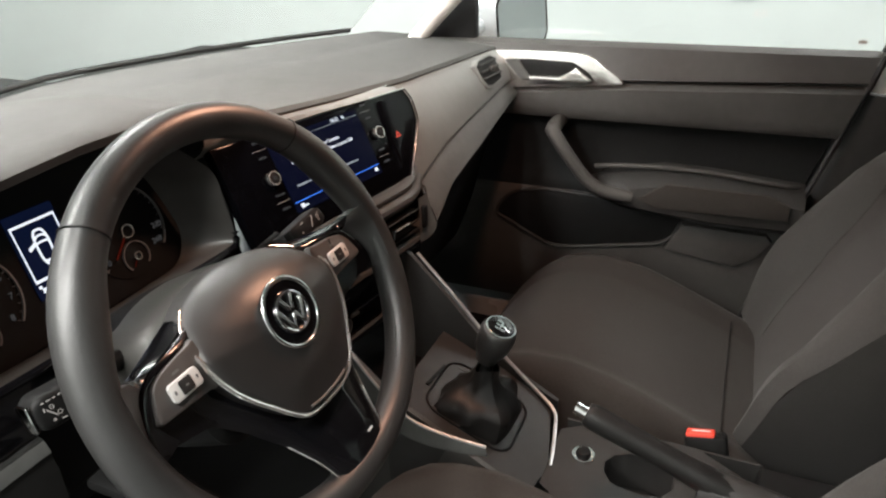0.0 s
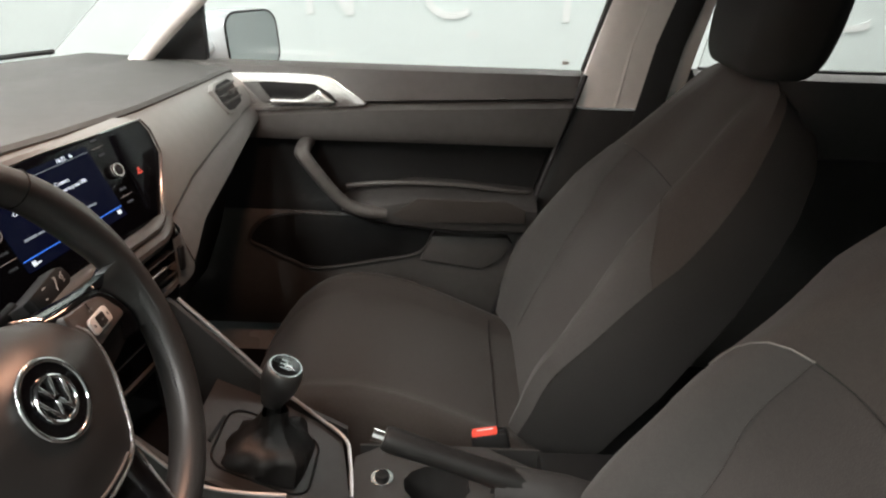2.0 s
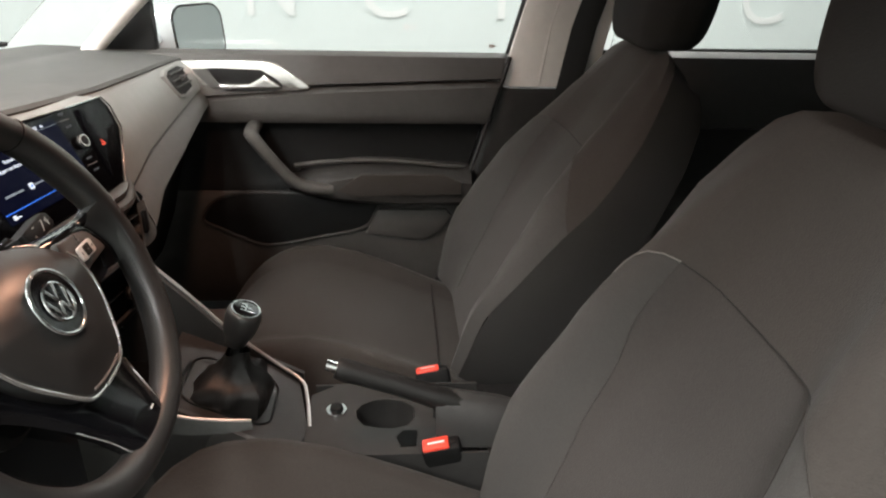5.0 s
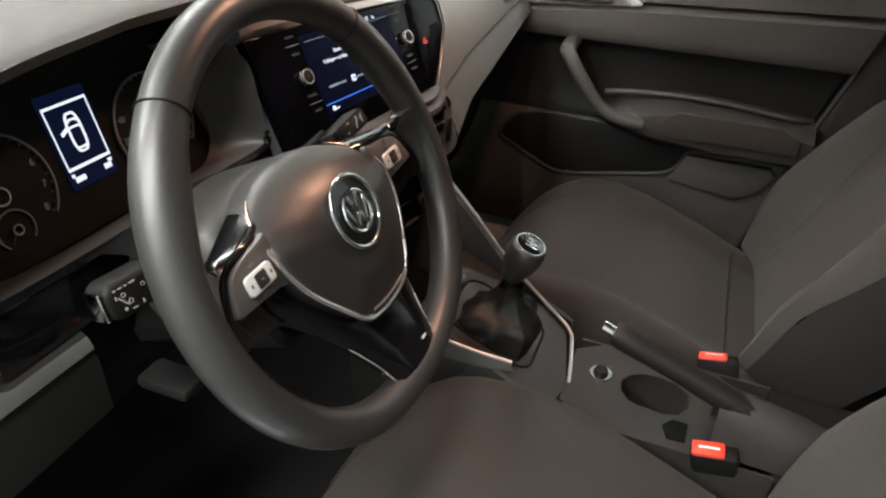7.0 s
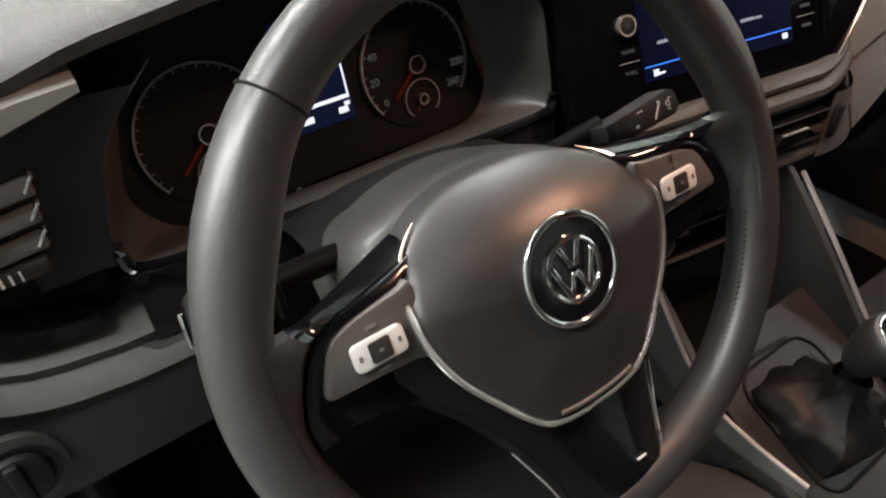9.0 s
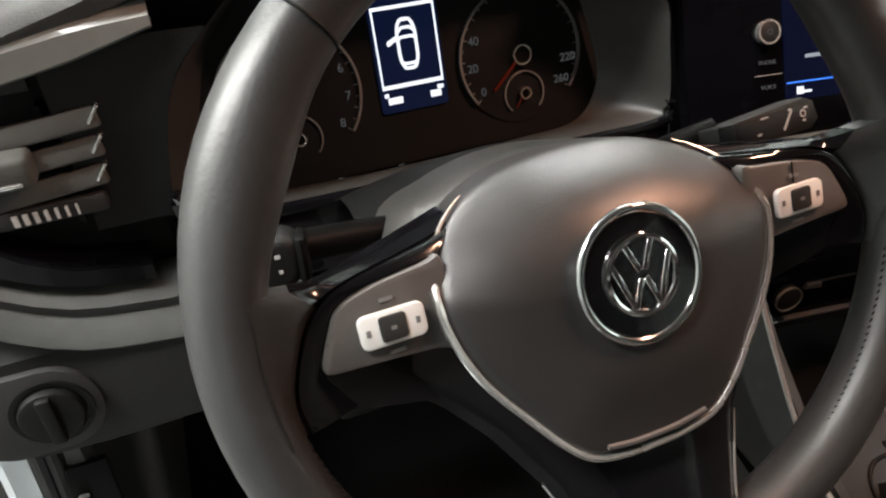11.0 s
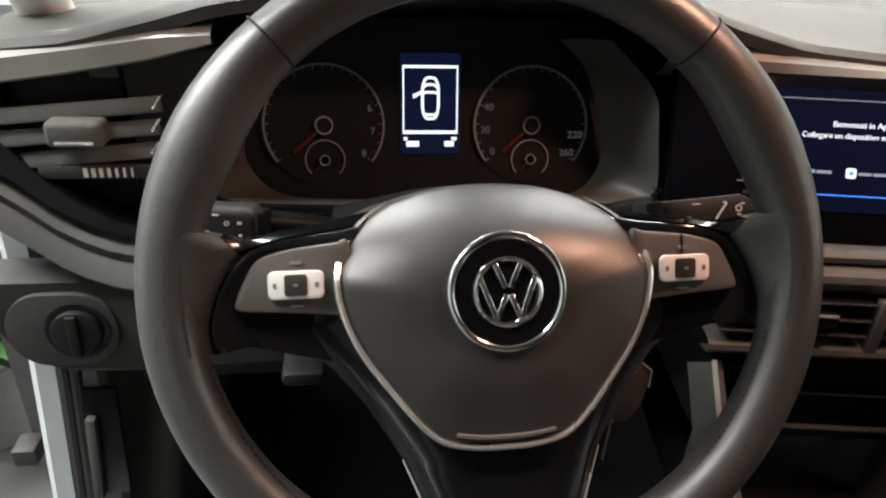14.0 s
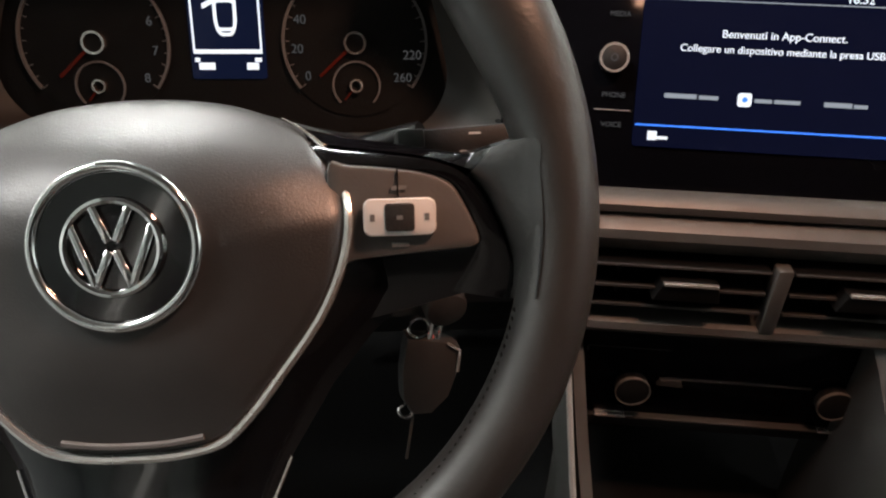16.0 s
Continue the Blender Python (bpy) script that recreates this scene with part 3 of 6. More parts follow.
SEAM = [(-0.12, 0.214, 0.985), (-0.05, 0.212, 0.980), (0.09, 0.201, 0.968), (0.28, 0.187, 0.955), (0.45, 0.177, 0.950), (0.62, 0.166, 0.947), (0.66, 0.165, 0.944)]
GROOVE = [(0.10, 0.122, 0.812), (0.155, 0.118, 0.810), (0.21, 0.122, 0.823), (0.305, 0.127, 0.843), (0.41, 0.128, 0.855), (0.61, 0.128, 0.875), (0.66, 0.127, 0.878)]
LOW = [(0.09, 0.090, 0.748), (0.177, 0.090, 0.755), (0.263, 0.100, 0.785), (0.41, 0.105, 0.806), (0.61, 0.112, 0.838), (0.66, 0.112, 0.842)]
rows = []
for x in np.linspace(0.175, 0.655, 36):
    (ya, za), (yb, zb) = lerp(SEAM, x), lerp(GROOVE, x)
    ring_ = [Vector((x, ya + 0.02, za)), Vector((x, ya + 0.003, za - 0.003))]
    for f in (0.12, 0.35, 0.6, 0.85, 0.97):
        ring_.append(Vector((x, ya + (yb - ya) * f - 0.010 * math.sin(math.pi * f), za + (zb - za) * f)))
    ring_ += [Vector((x, yb + 0.004, zb)), Vector((x, yb + 0.014, zb - 0.001))]
    rows.append(ring_)
part("trim_panel", loft(rows), DECOR, dash, "satin grey trim panel before the passenger")
rows = []
for x in np.linspace(0.175, 0.655, 30):
    (yb, zb), (yc, zc) = lerp(GROOVE, x), lerp(LOW, x)
    rows.append([Vector((x, yb + 0.014, zb - 0.002)), Vector((x, yb + 0.002, zb - 0.003)), Vector((x, yb - 0.004, zb - 0.009)), Vector((x, (yb + yc) / 2 - 0.005, (zb + zc) / 2)), Vector((x, yc, zc + 0.006)), Vector((x, yc + 0.006, zc)), Vector((x, yc + 0.04, zc - 0.004))])
part("lower_band", loft(rows), PAD, dash, "grey lower band under the trim panel")
# the shade under the dash is put into the glovebox's black
part("glovebox", loft([[Vector((x, lerp(LOW, x)[0] + 0.03, lerp(LOW, x)[1])), Vector((x, 0.19, 0.70)), Vector((x, 0.22, 0.60)), Vector((x, 0.26, 0.50)), Vector((x, 0.40, 0.46))] for x in np.linspace(0.12, 0.655, 12)]), DEEP, dash, "glovebox front with its shade coloured black")

# instrument hood and housing, black
rows = []
for x in np.linspace(-0.565, -0.10, 24):
    yr, zr = lerp(REAR, x)
    rows.append([Vector((x, yr + 0.006, zr - 0.014)), Vector((x, 0.25, zr - 0.026)), Vector((x, 0.31, zr - 0.045)), Vector((x, 0.315, 0.84))])
part("hood_lining", loft(rows), DEEP, dash, "black lining under the instrument hood")

# left end: trim band, vent bay, lower bands
def band(name, rows_, x0, x1, material, label):
    return part(name, loft([[Vector((x, y, z)) for y, z in rows_(x)] for x in np.linspace(x0, x1, 14)]), material, dash, label)


def left_top(x):
    a = lerp([(-0.69, 0.970), (-0.65, 0.976), (-0.59, 0.984), (-0.54, 0.991), (-0.504, 0.990)], x)
    b = lerp([(-0.69, 0.945), (-0.648, 0.952), (-0.60, 0.959), (-0.55, 0.968), (-0.504, 0.980)], x)
    return [(0.222, a + 0.003), (0.205, a), (0.1995, a * 0.7 + b * 0.3), (0.200, b + 0.002), (0.203, b), (0.226, b - 0.001)]


band("trim_band", left_top, -0.688, -0.505, DECOR_LIT, "satin grey trim band over the side vent")


def left_low(x):
    z = lerp([(-0.69, 0.898), (-0.656, 0.872), (-0.638, 0.853), (-0.612, 0.836), (-0.589, 0.826), (-0.54, 0.819), (-0.44, 0.818)], x)
    return [(0.25, z + 0.004), (0.205, z + 0.002), (0.192, z - 0.006), (0.194, z - 0.014), (0.184, z - 0.020), (0.180, z - 0.030), (0.190, z - 0.040), (0.20, z - 0.044)]


band("lower_trim_band", left_low, -0.688, -0.45, PAD, "double ridged grey trim under the side vent")
part("vent_bay", box(-0.688, -0.53, 0.225, 0.26, 0.815, 0.965, 0.004), DEEP, dash, "black bay round the side vent")
LIP = [(-0.69, 0.906, 0.930), (-0.656, 0.880, 0.908), (-0.638, 0.861, 0.884), (-0.612, 0.844, 0.860), (-0.589, 0.834, 0.847), (-0.545, 0.827, 0.838)]
part("bay_surround", loft([[Vector((x, 0.206, lerp(LIP, x)[0] - 0.004)), Vector((x, 0.1975, lerp(LIP, x)[0])), Vector((x, 0.199, lerp(LIP, x)[1] - 0.002)), Vector((x, 0.203, lerp(LIP, x)[1])), Vector((x, 0.235, lerp(LIP, x)[1] + 0.002))] for x in np.linspace(-0.688, -0.545, 22)]), GLOSS, dash, "gloss black lip under the side vent")
part("bay_mark", box(-0.597, -0.577, 0.222, 0.2255, 0.951, 0.958), DOORPAD, dash, "small grey rectangle above the vent")
part("driver_panel", loft([[Vector((x, 0.205, 0.812)), Vector((x, 0.186, 0.800)), Vector((x, 0.178, 0.77)), Vector((x, 0.178, lerp([(-0.69, 0.768), (-0.681, 0.742), (-0.665, 0.730), (-0.65, 0.723), (-0.60, 0.720), (-0.45, 0.722)], x))), Vector((x, 0.186, lerp([(-0.69, 0.762), (-0.681, 0.736), (-0.665, 0.722), (-0.65, 0.715), (-0.60, 0.712), (-0.45, 0.716)], x))), Vector((x, 0.23, lerp([(-0.69, 0.752), (-0.665, 0.715), (-0.60, 0.705), (-0.45, 0.710)], x)))] for x in np.linspace(-0.688, -0.45, 24)]), CHARCOAL, dash, "dark grey panel around the light switch")
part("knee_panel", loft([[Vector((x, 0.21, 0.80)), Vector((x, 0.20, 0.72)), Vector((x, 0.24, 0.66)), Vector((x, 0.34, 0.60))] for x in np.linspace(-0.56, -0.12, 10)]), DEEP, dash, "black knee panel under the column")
sv = thing("side_air_vent", (-0.615, 0.21, 0.86), "black side air vent with slats and a silver tab", "air vent")
for k, z in enumerate((0.9375, 0.9205, 0.9030)):
    part("slat", box(-0.132 + 0.004 * k, 0.0, -0.001, 0.022, -0.0060, 0.0060, 0.0018, 2, Matrix.Translation((-0.546 - 0.003 * k, 0.203, z)) @ Matrix.Rotation(radians(-5), 4, "Y") @ Matrix.Rotation(radians(-16), 4, "X")), PAD, sv)
    part("slat_end", box(-0.0035, -0.0015, -0.0025, 0.004, -0.0060, 0.0060, 0.0006, 2, Matrix.Translation((-0.546 - 0.003 * k, 0.203, z)) @ Matrix.Rotation(radians(38), 4, "Y")), SILVER, sv, "bright chamfered slat end")
for x in (-0.66, -0.575):
    part("divider", box(x - 0.0015, x + 0.0015, 0.212, 0.23, 0.87, 0.945), DEEP, sv)
part("tab", box(-0.623, -0.584, 0.186, 0.206, 0.9095, 0.9285, 0.004, 3), PAD, sv, "grey moving tab")
part("tab_edge", box(-0.617, -0.590, 0.1848, 0.1868, 0.9125, 0.9150, 0.001), SILVER, sv)
part("wheel_strip", box(-0.640, -0.556, 0.200, 0.214, 0.880, 0.892, 0.003), HARD, sv, "flow wheel strip")
for k in range(7):
    part("tick", box(-0.607 + 0.0056 * k, -0.6040 + 0.0056 * k - 0.0003 * k, 0.1985, 0.2005, 0.8828, 0.8895), WHITE, sv)
ls = thing("light_switch", (-0.632, 0.178, 0.757), "round black headlamp switch on the dash panel", "switch")
LSM = facing((-0.628, 0.1765, 0.762), (0, -1, 0.08))
part("bezel", slab(rounded(0.084, 0.064, 0.030, 8, -0.012, 0.0), -0.004, 0.0015, LSM, 0.001), HARD, ls, "dark oval recess")
part("well", ring(0.021, 0.0245, 0.0, 0.003, LSM), DEEP, ls)
part("knob", disc(0.0195, 0, 0.009, LSM, bevel=0.003), DEEP, ls, "ribbed black knob")
part("bar", box(-0.0045, 0.0045, -0.018, 0.018, 0.008, 0.014, 0.002, 2, LSM), DEEP, ls)

# ---- instrument cluster ----
cl = thing("instrument_cluster", (-0.345, 0.262, 0.85), "black instrument cluster with two dials and a lit display", "instrument cluster")
CM = facing((-0.345, 0.262, 0.902), (0, -0.966, 0.259))
part("face", slab(rounded(0.345, 0.150, 0.03, 6, 0, 0.012), -0.008, 0.0, CM), DEEP, cl)
for cx in (-0.088, 0.089):
    dial = part("dial", disc(0.0505, 0.0, 0.0015, CM, 48, cx=cx), DEEP, cl, "dark round dial")
    part("dial_ring", ring(0.0488, 0.0505, 0.0015, 0.0040, CM, 60, -38, 218, cx, 0), GREYPRINT, dial, "thin grey scale ring")
    part("hub", ring(0.0062, 0.0078, 0.002, 0.006, CM, 28, cx=cx), SILVER, dial)
    part("hub_cap", disc(0.0060, 0.0015, 0.0045, CM, 24, cx=cx), DEEP, dial)
    part("small_ring", ring(0.0158, 0.0170, 0.0015, 0.0035, CM, 44, -45, 225, cx, -0.029), GREYPRINT, dial, "thin ring of the small gauge")
    part("small_hub", ring(0.0034, 0.0048, 0.002, 0.006, CM, 24, cx=cx, cy=-0.029), SILVER, dial)
    a = radians(222)
    part("needle", box(0.008, 0.034, -0.0011, 0.0011, 0.0035, 0.0045, 0, 2, CM @ Matrix.Translation((cx, 0, 0)) @ Matrix.Rotation(a, 4, "Z")), NEEDLE, dial, "red needle with a faint added glow")
    part("small_needle", box(0.003, 0.013, -0.0006, 0.0006, 0.0035, 0.0042, 0, 2, CM @ Matrix.Translation((cx, -0.029, 0)) @ Matrix.Rotation(radians(230), 4, "Z")), NEEDLE, dial)
    labels = [(6, 20), (7, -8), (8, -36)] if cx < 0 else [("40", 158), ("20", 186), ("0", 214), ("220", -12), ("260", -36)]
    for body, ang in labels:
        p = Vector((cx + 0.0405 * math.cos(radians(ang)), 0.0405 * math.sin(radians(ang)), 0.002))
        words("numeral", str(body), 0.0088, CM @ Matrix.Translation(p), DIAL_LIT, dial)
    for k in range(27):
        ang = 218 - 256 * k / 26
        big = k % 2 == 0
        part("tick", box(0.0455 if big else 0.0465, 0.0485, -0.0004, 0.0004, 0.0015, 0.0022, 0, 2, CM @ Matrix.Translation((cx, 0, 0)) @ Matrix.Rotation(radians(ang), 4, "Z")), GREYPRINT, dial)
dm = CM @ Matrix.Translation((0.0012, 0.0195, 0)) @ Matrix.Diagonal((0.91, 0.95, 1, 1))
disp = part("display", slab(rounded(0.056, 0.088, 0.002, 3, 0, -0.002), 0, 0.002, dm), DISPLAY, cl, "lit navy driver display")
def frame_bar(x0, x1, y0, y1, mt=LIT, nm="frame_line", zz=0.002):
    return part(nm, box(x0, x1, y0, y1, zz, zz + 0.0006, 0, 2, dm), mt, disp)
frame_bar(-0.0258, 0.0258, 0.0290, 0.0315), frame_bar(-0.0258, 0.0258, -0.0282, -0.0252), frame_bar(-0.0258, -0.0244, -0.0268, 0.0315), frame_bar(0.0244, 0.0258, -0.0268, 0.0315)
frame_bar(-0.026, 0.026, 0.0335, 0.040, DISPLAY, "header_bar")
frame_bar(-0.025, -0.0215, -0.034, -0.031, LIT, "icon"), frame_bar(0.020, 0.025, -0.034, -0.031, LIT, "icon")
frame_bar(-0.0225, -0.0105, -0.0395, -0.0345, LIT, "reading_bar"), frame_bar(0.0135, 0.0225, -0.0395, -0.0345, LIT, "reading_bar")
part("car_outline", tube([dm @ Vector((x * 0.0148, y * 0.0355 + 0.0030, 0.0028)) for x, y in rounded(1, 1, 0.34, 8)], 0.0012, 6, closed=True, side=Vector((0, -1, 0.2))), LIT, disp, "white outline of a car")
for yy, w, rise in ((0.0125, 0.0125, 0.0030), (0.0065, 0.0165, 0.0022), (-0.0105, 0.0120, -0.0010)):
    part("car_line", tube([dm @ Vector((-w / 2, yy, 0.0028)), dm @ Vector((-w / 4, yy + rise * 0.8, 0.0028)), dm @ Vector((w / 4, yy + rise * 0.8, 0.0028)), dm @ Vector((w / 2, yy, 0.0028))], 0.0011, 6, side=Vector((0, -1, 0.2))), LIT, disp)
part("car_door", slab([(-0.0070, 0.0105), (-0.0165, 0.0062), (-0.0160, 0.0028), (-0.0070, 0.0072)], 0.002, 0.0034, dm), LIT, disp, "white open door symbol")
# cluster surround
OUTER = [(-0.466, 0.988), (-0.500, 0.953), (-0.513, 0.920), (-0.520, 0.880), (-0.508, 0.863), (-0.45, 0.858), (-0.342, 0.856), (-0.24, 0.856), (-0.172, 0.856), (-0.159, 0.866), (-0.166, 0.911), (-0.177, 0.950), (-0.218, 0.988)]
INNER = [(-0.455, 0.970), (-0.478, 0.945), (-0.494, 0.905), (-0.497, 0.875), (-0.472, 0.849), (-0.42, 0.843), (-0.342, 0.842), (-0.265, 0.843), (-0.214, 0.847), (-0.193, 0.873), (-0.196, 0.905), (-0.210, 0.948), (-0.234, 0.972)]
oc = spline([(x, 0.200, z) for x, z in OUTER], 61)
ic = spline([(x, 0.257 + 0.268 * (z - 0.902), z) for x, z in INNER], 61)
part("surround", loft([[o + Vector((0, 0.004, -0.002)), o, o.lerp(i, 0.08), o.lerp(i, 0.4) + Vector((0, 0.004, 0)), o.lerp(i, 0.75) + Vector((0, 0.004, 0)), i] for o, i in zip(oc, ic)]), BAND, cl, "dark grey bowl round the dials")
part("gloss_lip", tube([p + Vector((0, -0.001, -0.004)) for p in oc[14:47]], 0.0045, 8), GLOSS, cl, "gloss black lip")
part("lower_cover", loft([[Vector((p.x, 0.199, p.z - 0.006)), Vector((p.x, 0.192, 0.835)), Vector((p.x, 0.19, 0.805))] for p in oc[14:47:2]]), GLOSS, cl, "gloss black strip under the dials")
part("outer_cover", loft([[o + Vector((0, 0.002, 0)), Vector((o.x - 0.02, 0.206, o.z)), Vector((-0.568, 0.206, o.z))] for o in oc[2:20]]), DEEP, cl)
TM = facing((-0.345, 0.2005, 0.8535), (0, -0.8, 0.6))
words("reset_print", "0.0/SET", 0.0085, TM @ Matrix.Translation((0.038, 0, 0.001)), DIAL_LIT, cl)
for k, w in enumerate((0.006, 0.002, 0.005)):
    part("print_bar", box(-0.016 + 0.008 * k, -0.016 + 0.008 * k + w, -0.003, 0.003, 0.001, 0.0015, 0, 2, TM), DIAL_LIT, cl)

# ---- centre screen unit ----
SN = Vector((-0.148, -0.886, 0.439)).normalized()
SM = facing((-0.0756, 0.1626, 0.870), SN)
unit = thing("infotainment_unit", (0.05, 0.16, 0.84), "piano black centre unit with a lit touchscreen", "touchscreen")
outline = [(-0.085, -0.043), (0.0, -0.040), (0.155, -0.043), (0.195, -0.040), (0.222, -0.028), (0.290, 0.046), (0.294, 0.080), (0.286, 0.0975), (0.20, 0.100), (-0.01, 0.1035), (-0.085, 0.105)]
part("glass_panel", slab(outline, -0.014, 0.0, SM, 0.003), UNITGLASS, unit, "glossy black front glass")
part("chrome_edge", tube([SM @ Vector((x, y, 0.0015)) for x, y in ((0.222, -0.028), (0.290, 0.046), (0.294, 0.080), (0.286, 0.0965), (0.20, 0.099))], 0.0013, 6), CHROME, unit, "thin bright edge")
scr = part("screen", slab(rounded(0.172, 0.0960, 0.002, 3, 0.079, 0.0445), 0.0, 0.0012, SM), SCREEN, unit, "lit navy touchscreen")


def on_screen(x0, x1, y0, y1, material, nm="screen_bar"):
    return part(nm, box(x0, x1, y0, y1, 0.0012, 0.0018, 0, 2, SM), material, scr)


words("message", "Benvenuti in App-Connect.", 0.0066, SM @ Matrix.Translation((0.0765, 0.0655, 0.0012)), LIT, scr, "white greeting line")
words("message", "Collegare un dispositivo mediante la presa USB.", 0.0062, SM @ Matrix.Translation((0.0765, 0.0565, 0.0012)), LIT, scr, "white instruction line")
on_screen(0.010, 0.029, 0.0265, 0.0292, LIT_DIM, "service_mark"), on_screen(0.0305, 0.042, 0.0265, 0.0288, LIT_DIM, "service_mark")
part("service_icon", slab(rounded(0.0082, 0.0082, 0.0018, 4, 0.0575, 0.0275), 0.0012, 0.0018, SM), LIT, scr)
part("service_dot", disc(0.0016, 0.0018, 0.0022, SM, 16, cx=0.0575, cy=0.0275), LINE_BLUE, scr)
on_screen(0.0635, 0.0735, 0.0262, 0.0284, LIT_DIM, "service_mark"), on_screen(0.075, 0.090, 0.0262, 0.0284, LIT_DIM, "service_mark")
on_screen(0.104, 0.120, 0.0258, 0.0286, LIT_DIM, "service_mark"), on_screen(0.1212, 0.129, 0.0258, 0.0280, LIT_DIM, "service_mark")
on_screen(-0.006, 0.163, 0.0090, 0.0101, LINE_BLUE, "blue_line"), on_screen(-0.001, 0.163, 0.0845, 0.0851, LIT_DIM, "top_line")
on_screen(0.002, 0.0075, 0.0005, 0.0060, LIT, "corner_icon"), on_screen(0.0075, 0.014, 0.0012, 0.0030, LIT, "corner_icon"), on_screen(0.152, 0.158, 0.0015, 0.0065, LIT, "corner_icon")
words("clock", "16:32", 0.0072, SM @ Matrix.Translation((0.1175, 0.0885, 0.0012)), LIT, scr, "white clock reading")
on_screen(0.133, 0.1355, 0.0868, 0.0905, LIT, "status_bar"), on_screen(0.1362, 0.1378, 0.0868, 0.0885, LIT, "status_bar")
for sx, tags in ((-0.0205, (("RADIO", 0.0945), ("MEDIA", 0.0750), ("PHONE", 0.0265), ("VOICE", 0.0085))), (0.184, (("NAV", 0.0945), ("CAR", 0.0750), ("MENU", 0.0265), ("APP", 0.0085)))):
    for tag, yy in tags:
        if sx < 0:
            words("key_print", tag, 0.0043, SM @ Matrix.Translation((sx, yy, 0.0002)), DIAL_LIT, unit)
        else:
            part("key_bar", box(sx - 0.006, sx + 0.006, yy - 0.0014, yy + 0.0014, 0.0002, 0.0008, 0, 2, SM), DIAL_LIT, unit)
    for yy in (0.0175, 0.0850):
        part("key_line", box(sx - 0.011, sx + 0.011, yy - 0.0003, yy + 0.0003, 0.0002, 0.0008, 0, 2, SM), GREYPRINT, unit)
    kx, kyy = (sx - 0.0025, 0.0478) if sx < 0 else (sx + 0.003, 0.0500)
    knob = part("knob", disc(0.0084, 0.0, 0.009, SM, 32, 0.0015, kx, kyy), DEEP, unit, "black knob with a bright rim")
    part("knob_rim", ring(0.0070, 0.0089, 0.004, 0.0088, SM, 36, cx=kx, cy=kyy), SILVER, knob, "bright rim")
    part("knob_mark", ring(0.0016, 0.0023, 0.009, 0.0094, SM, 20, cx=kx, cy=kyy), DIAL_LIT, knob)
part("hazard_pad", slab([(0.204, -0.012), (0.222, -0.004), (0.252, 0.03), (0.246, 0.088), (0.214, 0.092)], 0.0, 0.002, SM, 0.0008), UNITGLASS, unit, "black button strip")
part("hazard_mark", loft([[SM @ Vector((0.2285 + r * math.cos(radians(a)), 0.0365 + r * math.sin(radians(a)), 0.0022)) for r in (0.0062, 0.0036)] for a in (90, 210, 330)], loop=True), HAZARD, unit, "red hazard triangle")

rows = []
for a in np.linspace(-0.095, 0.285, 28):
    low_ = SM @ Vector((a, 0.1045 - 0.0075 * max(0, (a - 0.1) / 0.18), -0.004))
    yr, zr = lerp(SEAM, low_.x)
    hi_ = Vector((low_.x, yr + 0.004, max(zr - 0.004, low_.z + 0.004)))
    rows.append([hi_ + Vector((0, 0.02, 0)), hi_, hi_.lerp(low_, 0.5) + Vector((0, -0.004, 0.001)), low_, low_ + Vector((0, 0.015, -0.01))])
part("screen_brow", loft(rows), DECOR, dash, "satin grey brow over the screen")

# ---- centre stack below the screen ----
stack = thing("centre_stack", (0.03, 0.14, 0.62), "centre stack with air vents and a climate panel", "console")
TURN = Matrix.Translation((0.0, 0.115, 0)) @ Matrix.Rotation(radians(-8.5), 4, "Z") @ Matrix.Translation((0.0, -0.115, 0))
prof = [(0.136, 0.8445), (0.129, 0.8470), (0.122, 0.8460), (0.1175, 0.8420), (0.1175, 0.8375), (0.1215, 0.8345), (0.1160, 0.8330), (0.1105, 0.8290), (0.1090, 0.8235), (0.1125, 0.8170), (0.1175, 0.8110), (0.137, 0.8100)]


def stack_x(x, y):
    """The face of the stack turns away towards its passenger end."""
    return y + 1.5 * max(0.0, x - 0.10) ** 1.5


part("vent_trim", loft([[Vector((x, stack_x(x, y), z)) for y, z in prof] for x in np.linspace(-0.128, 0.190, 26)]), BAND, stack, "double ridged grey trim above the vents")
part("vent_bay", box(-0.124, 0.172, 0.138, 0.16, 0.752, 0.8145), DEEP, stack, "black vent bay")
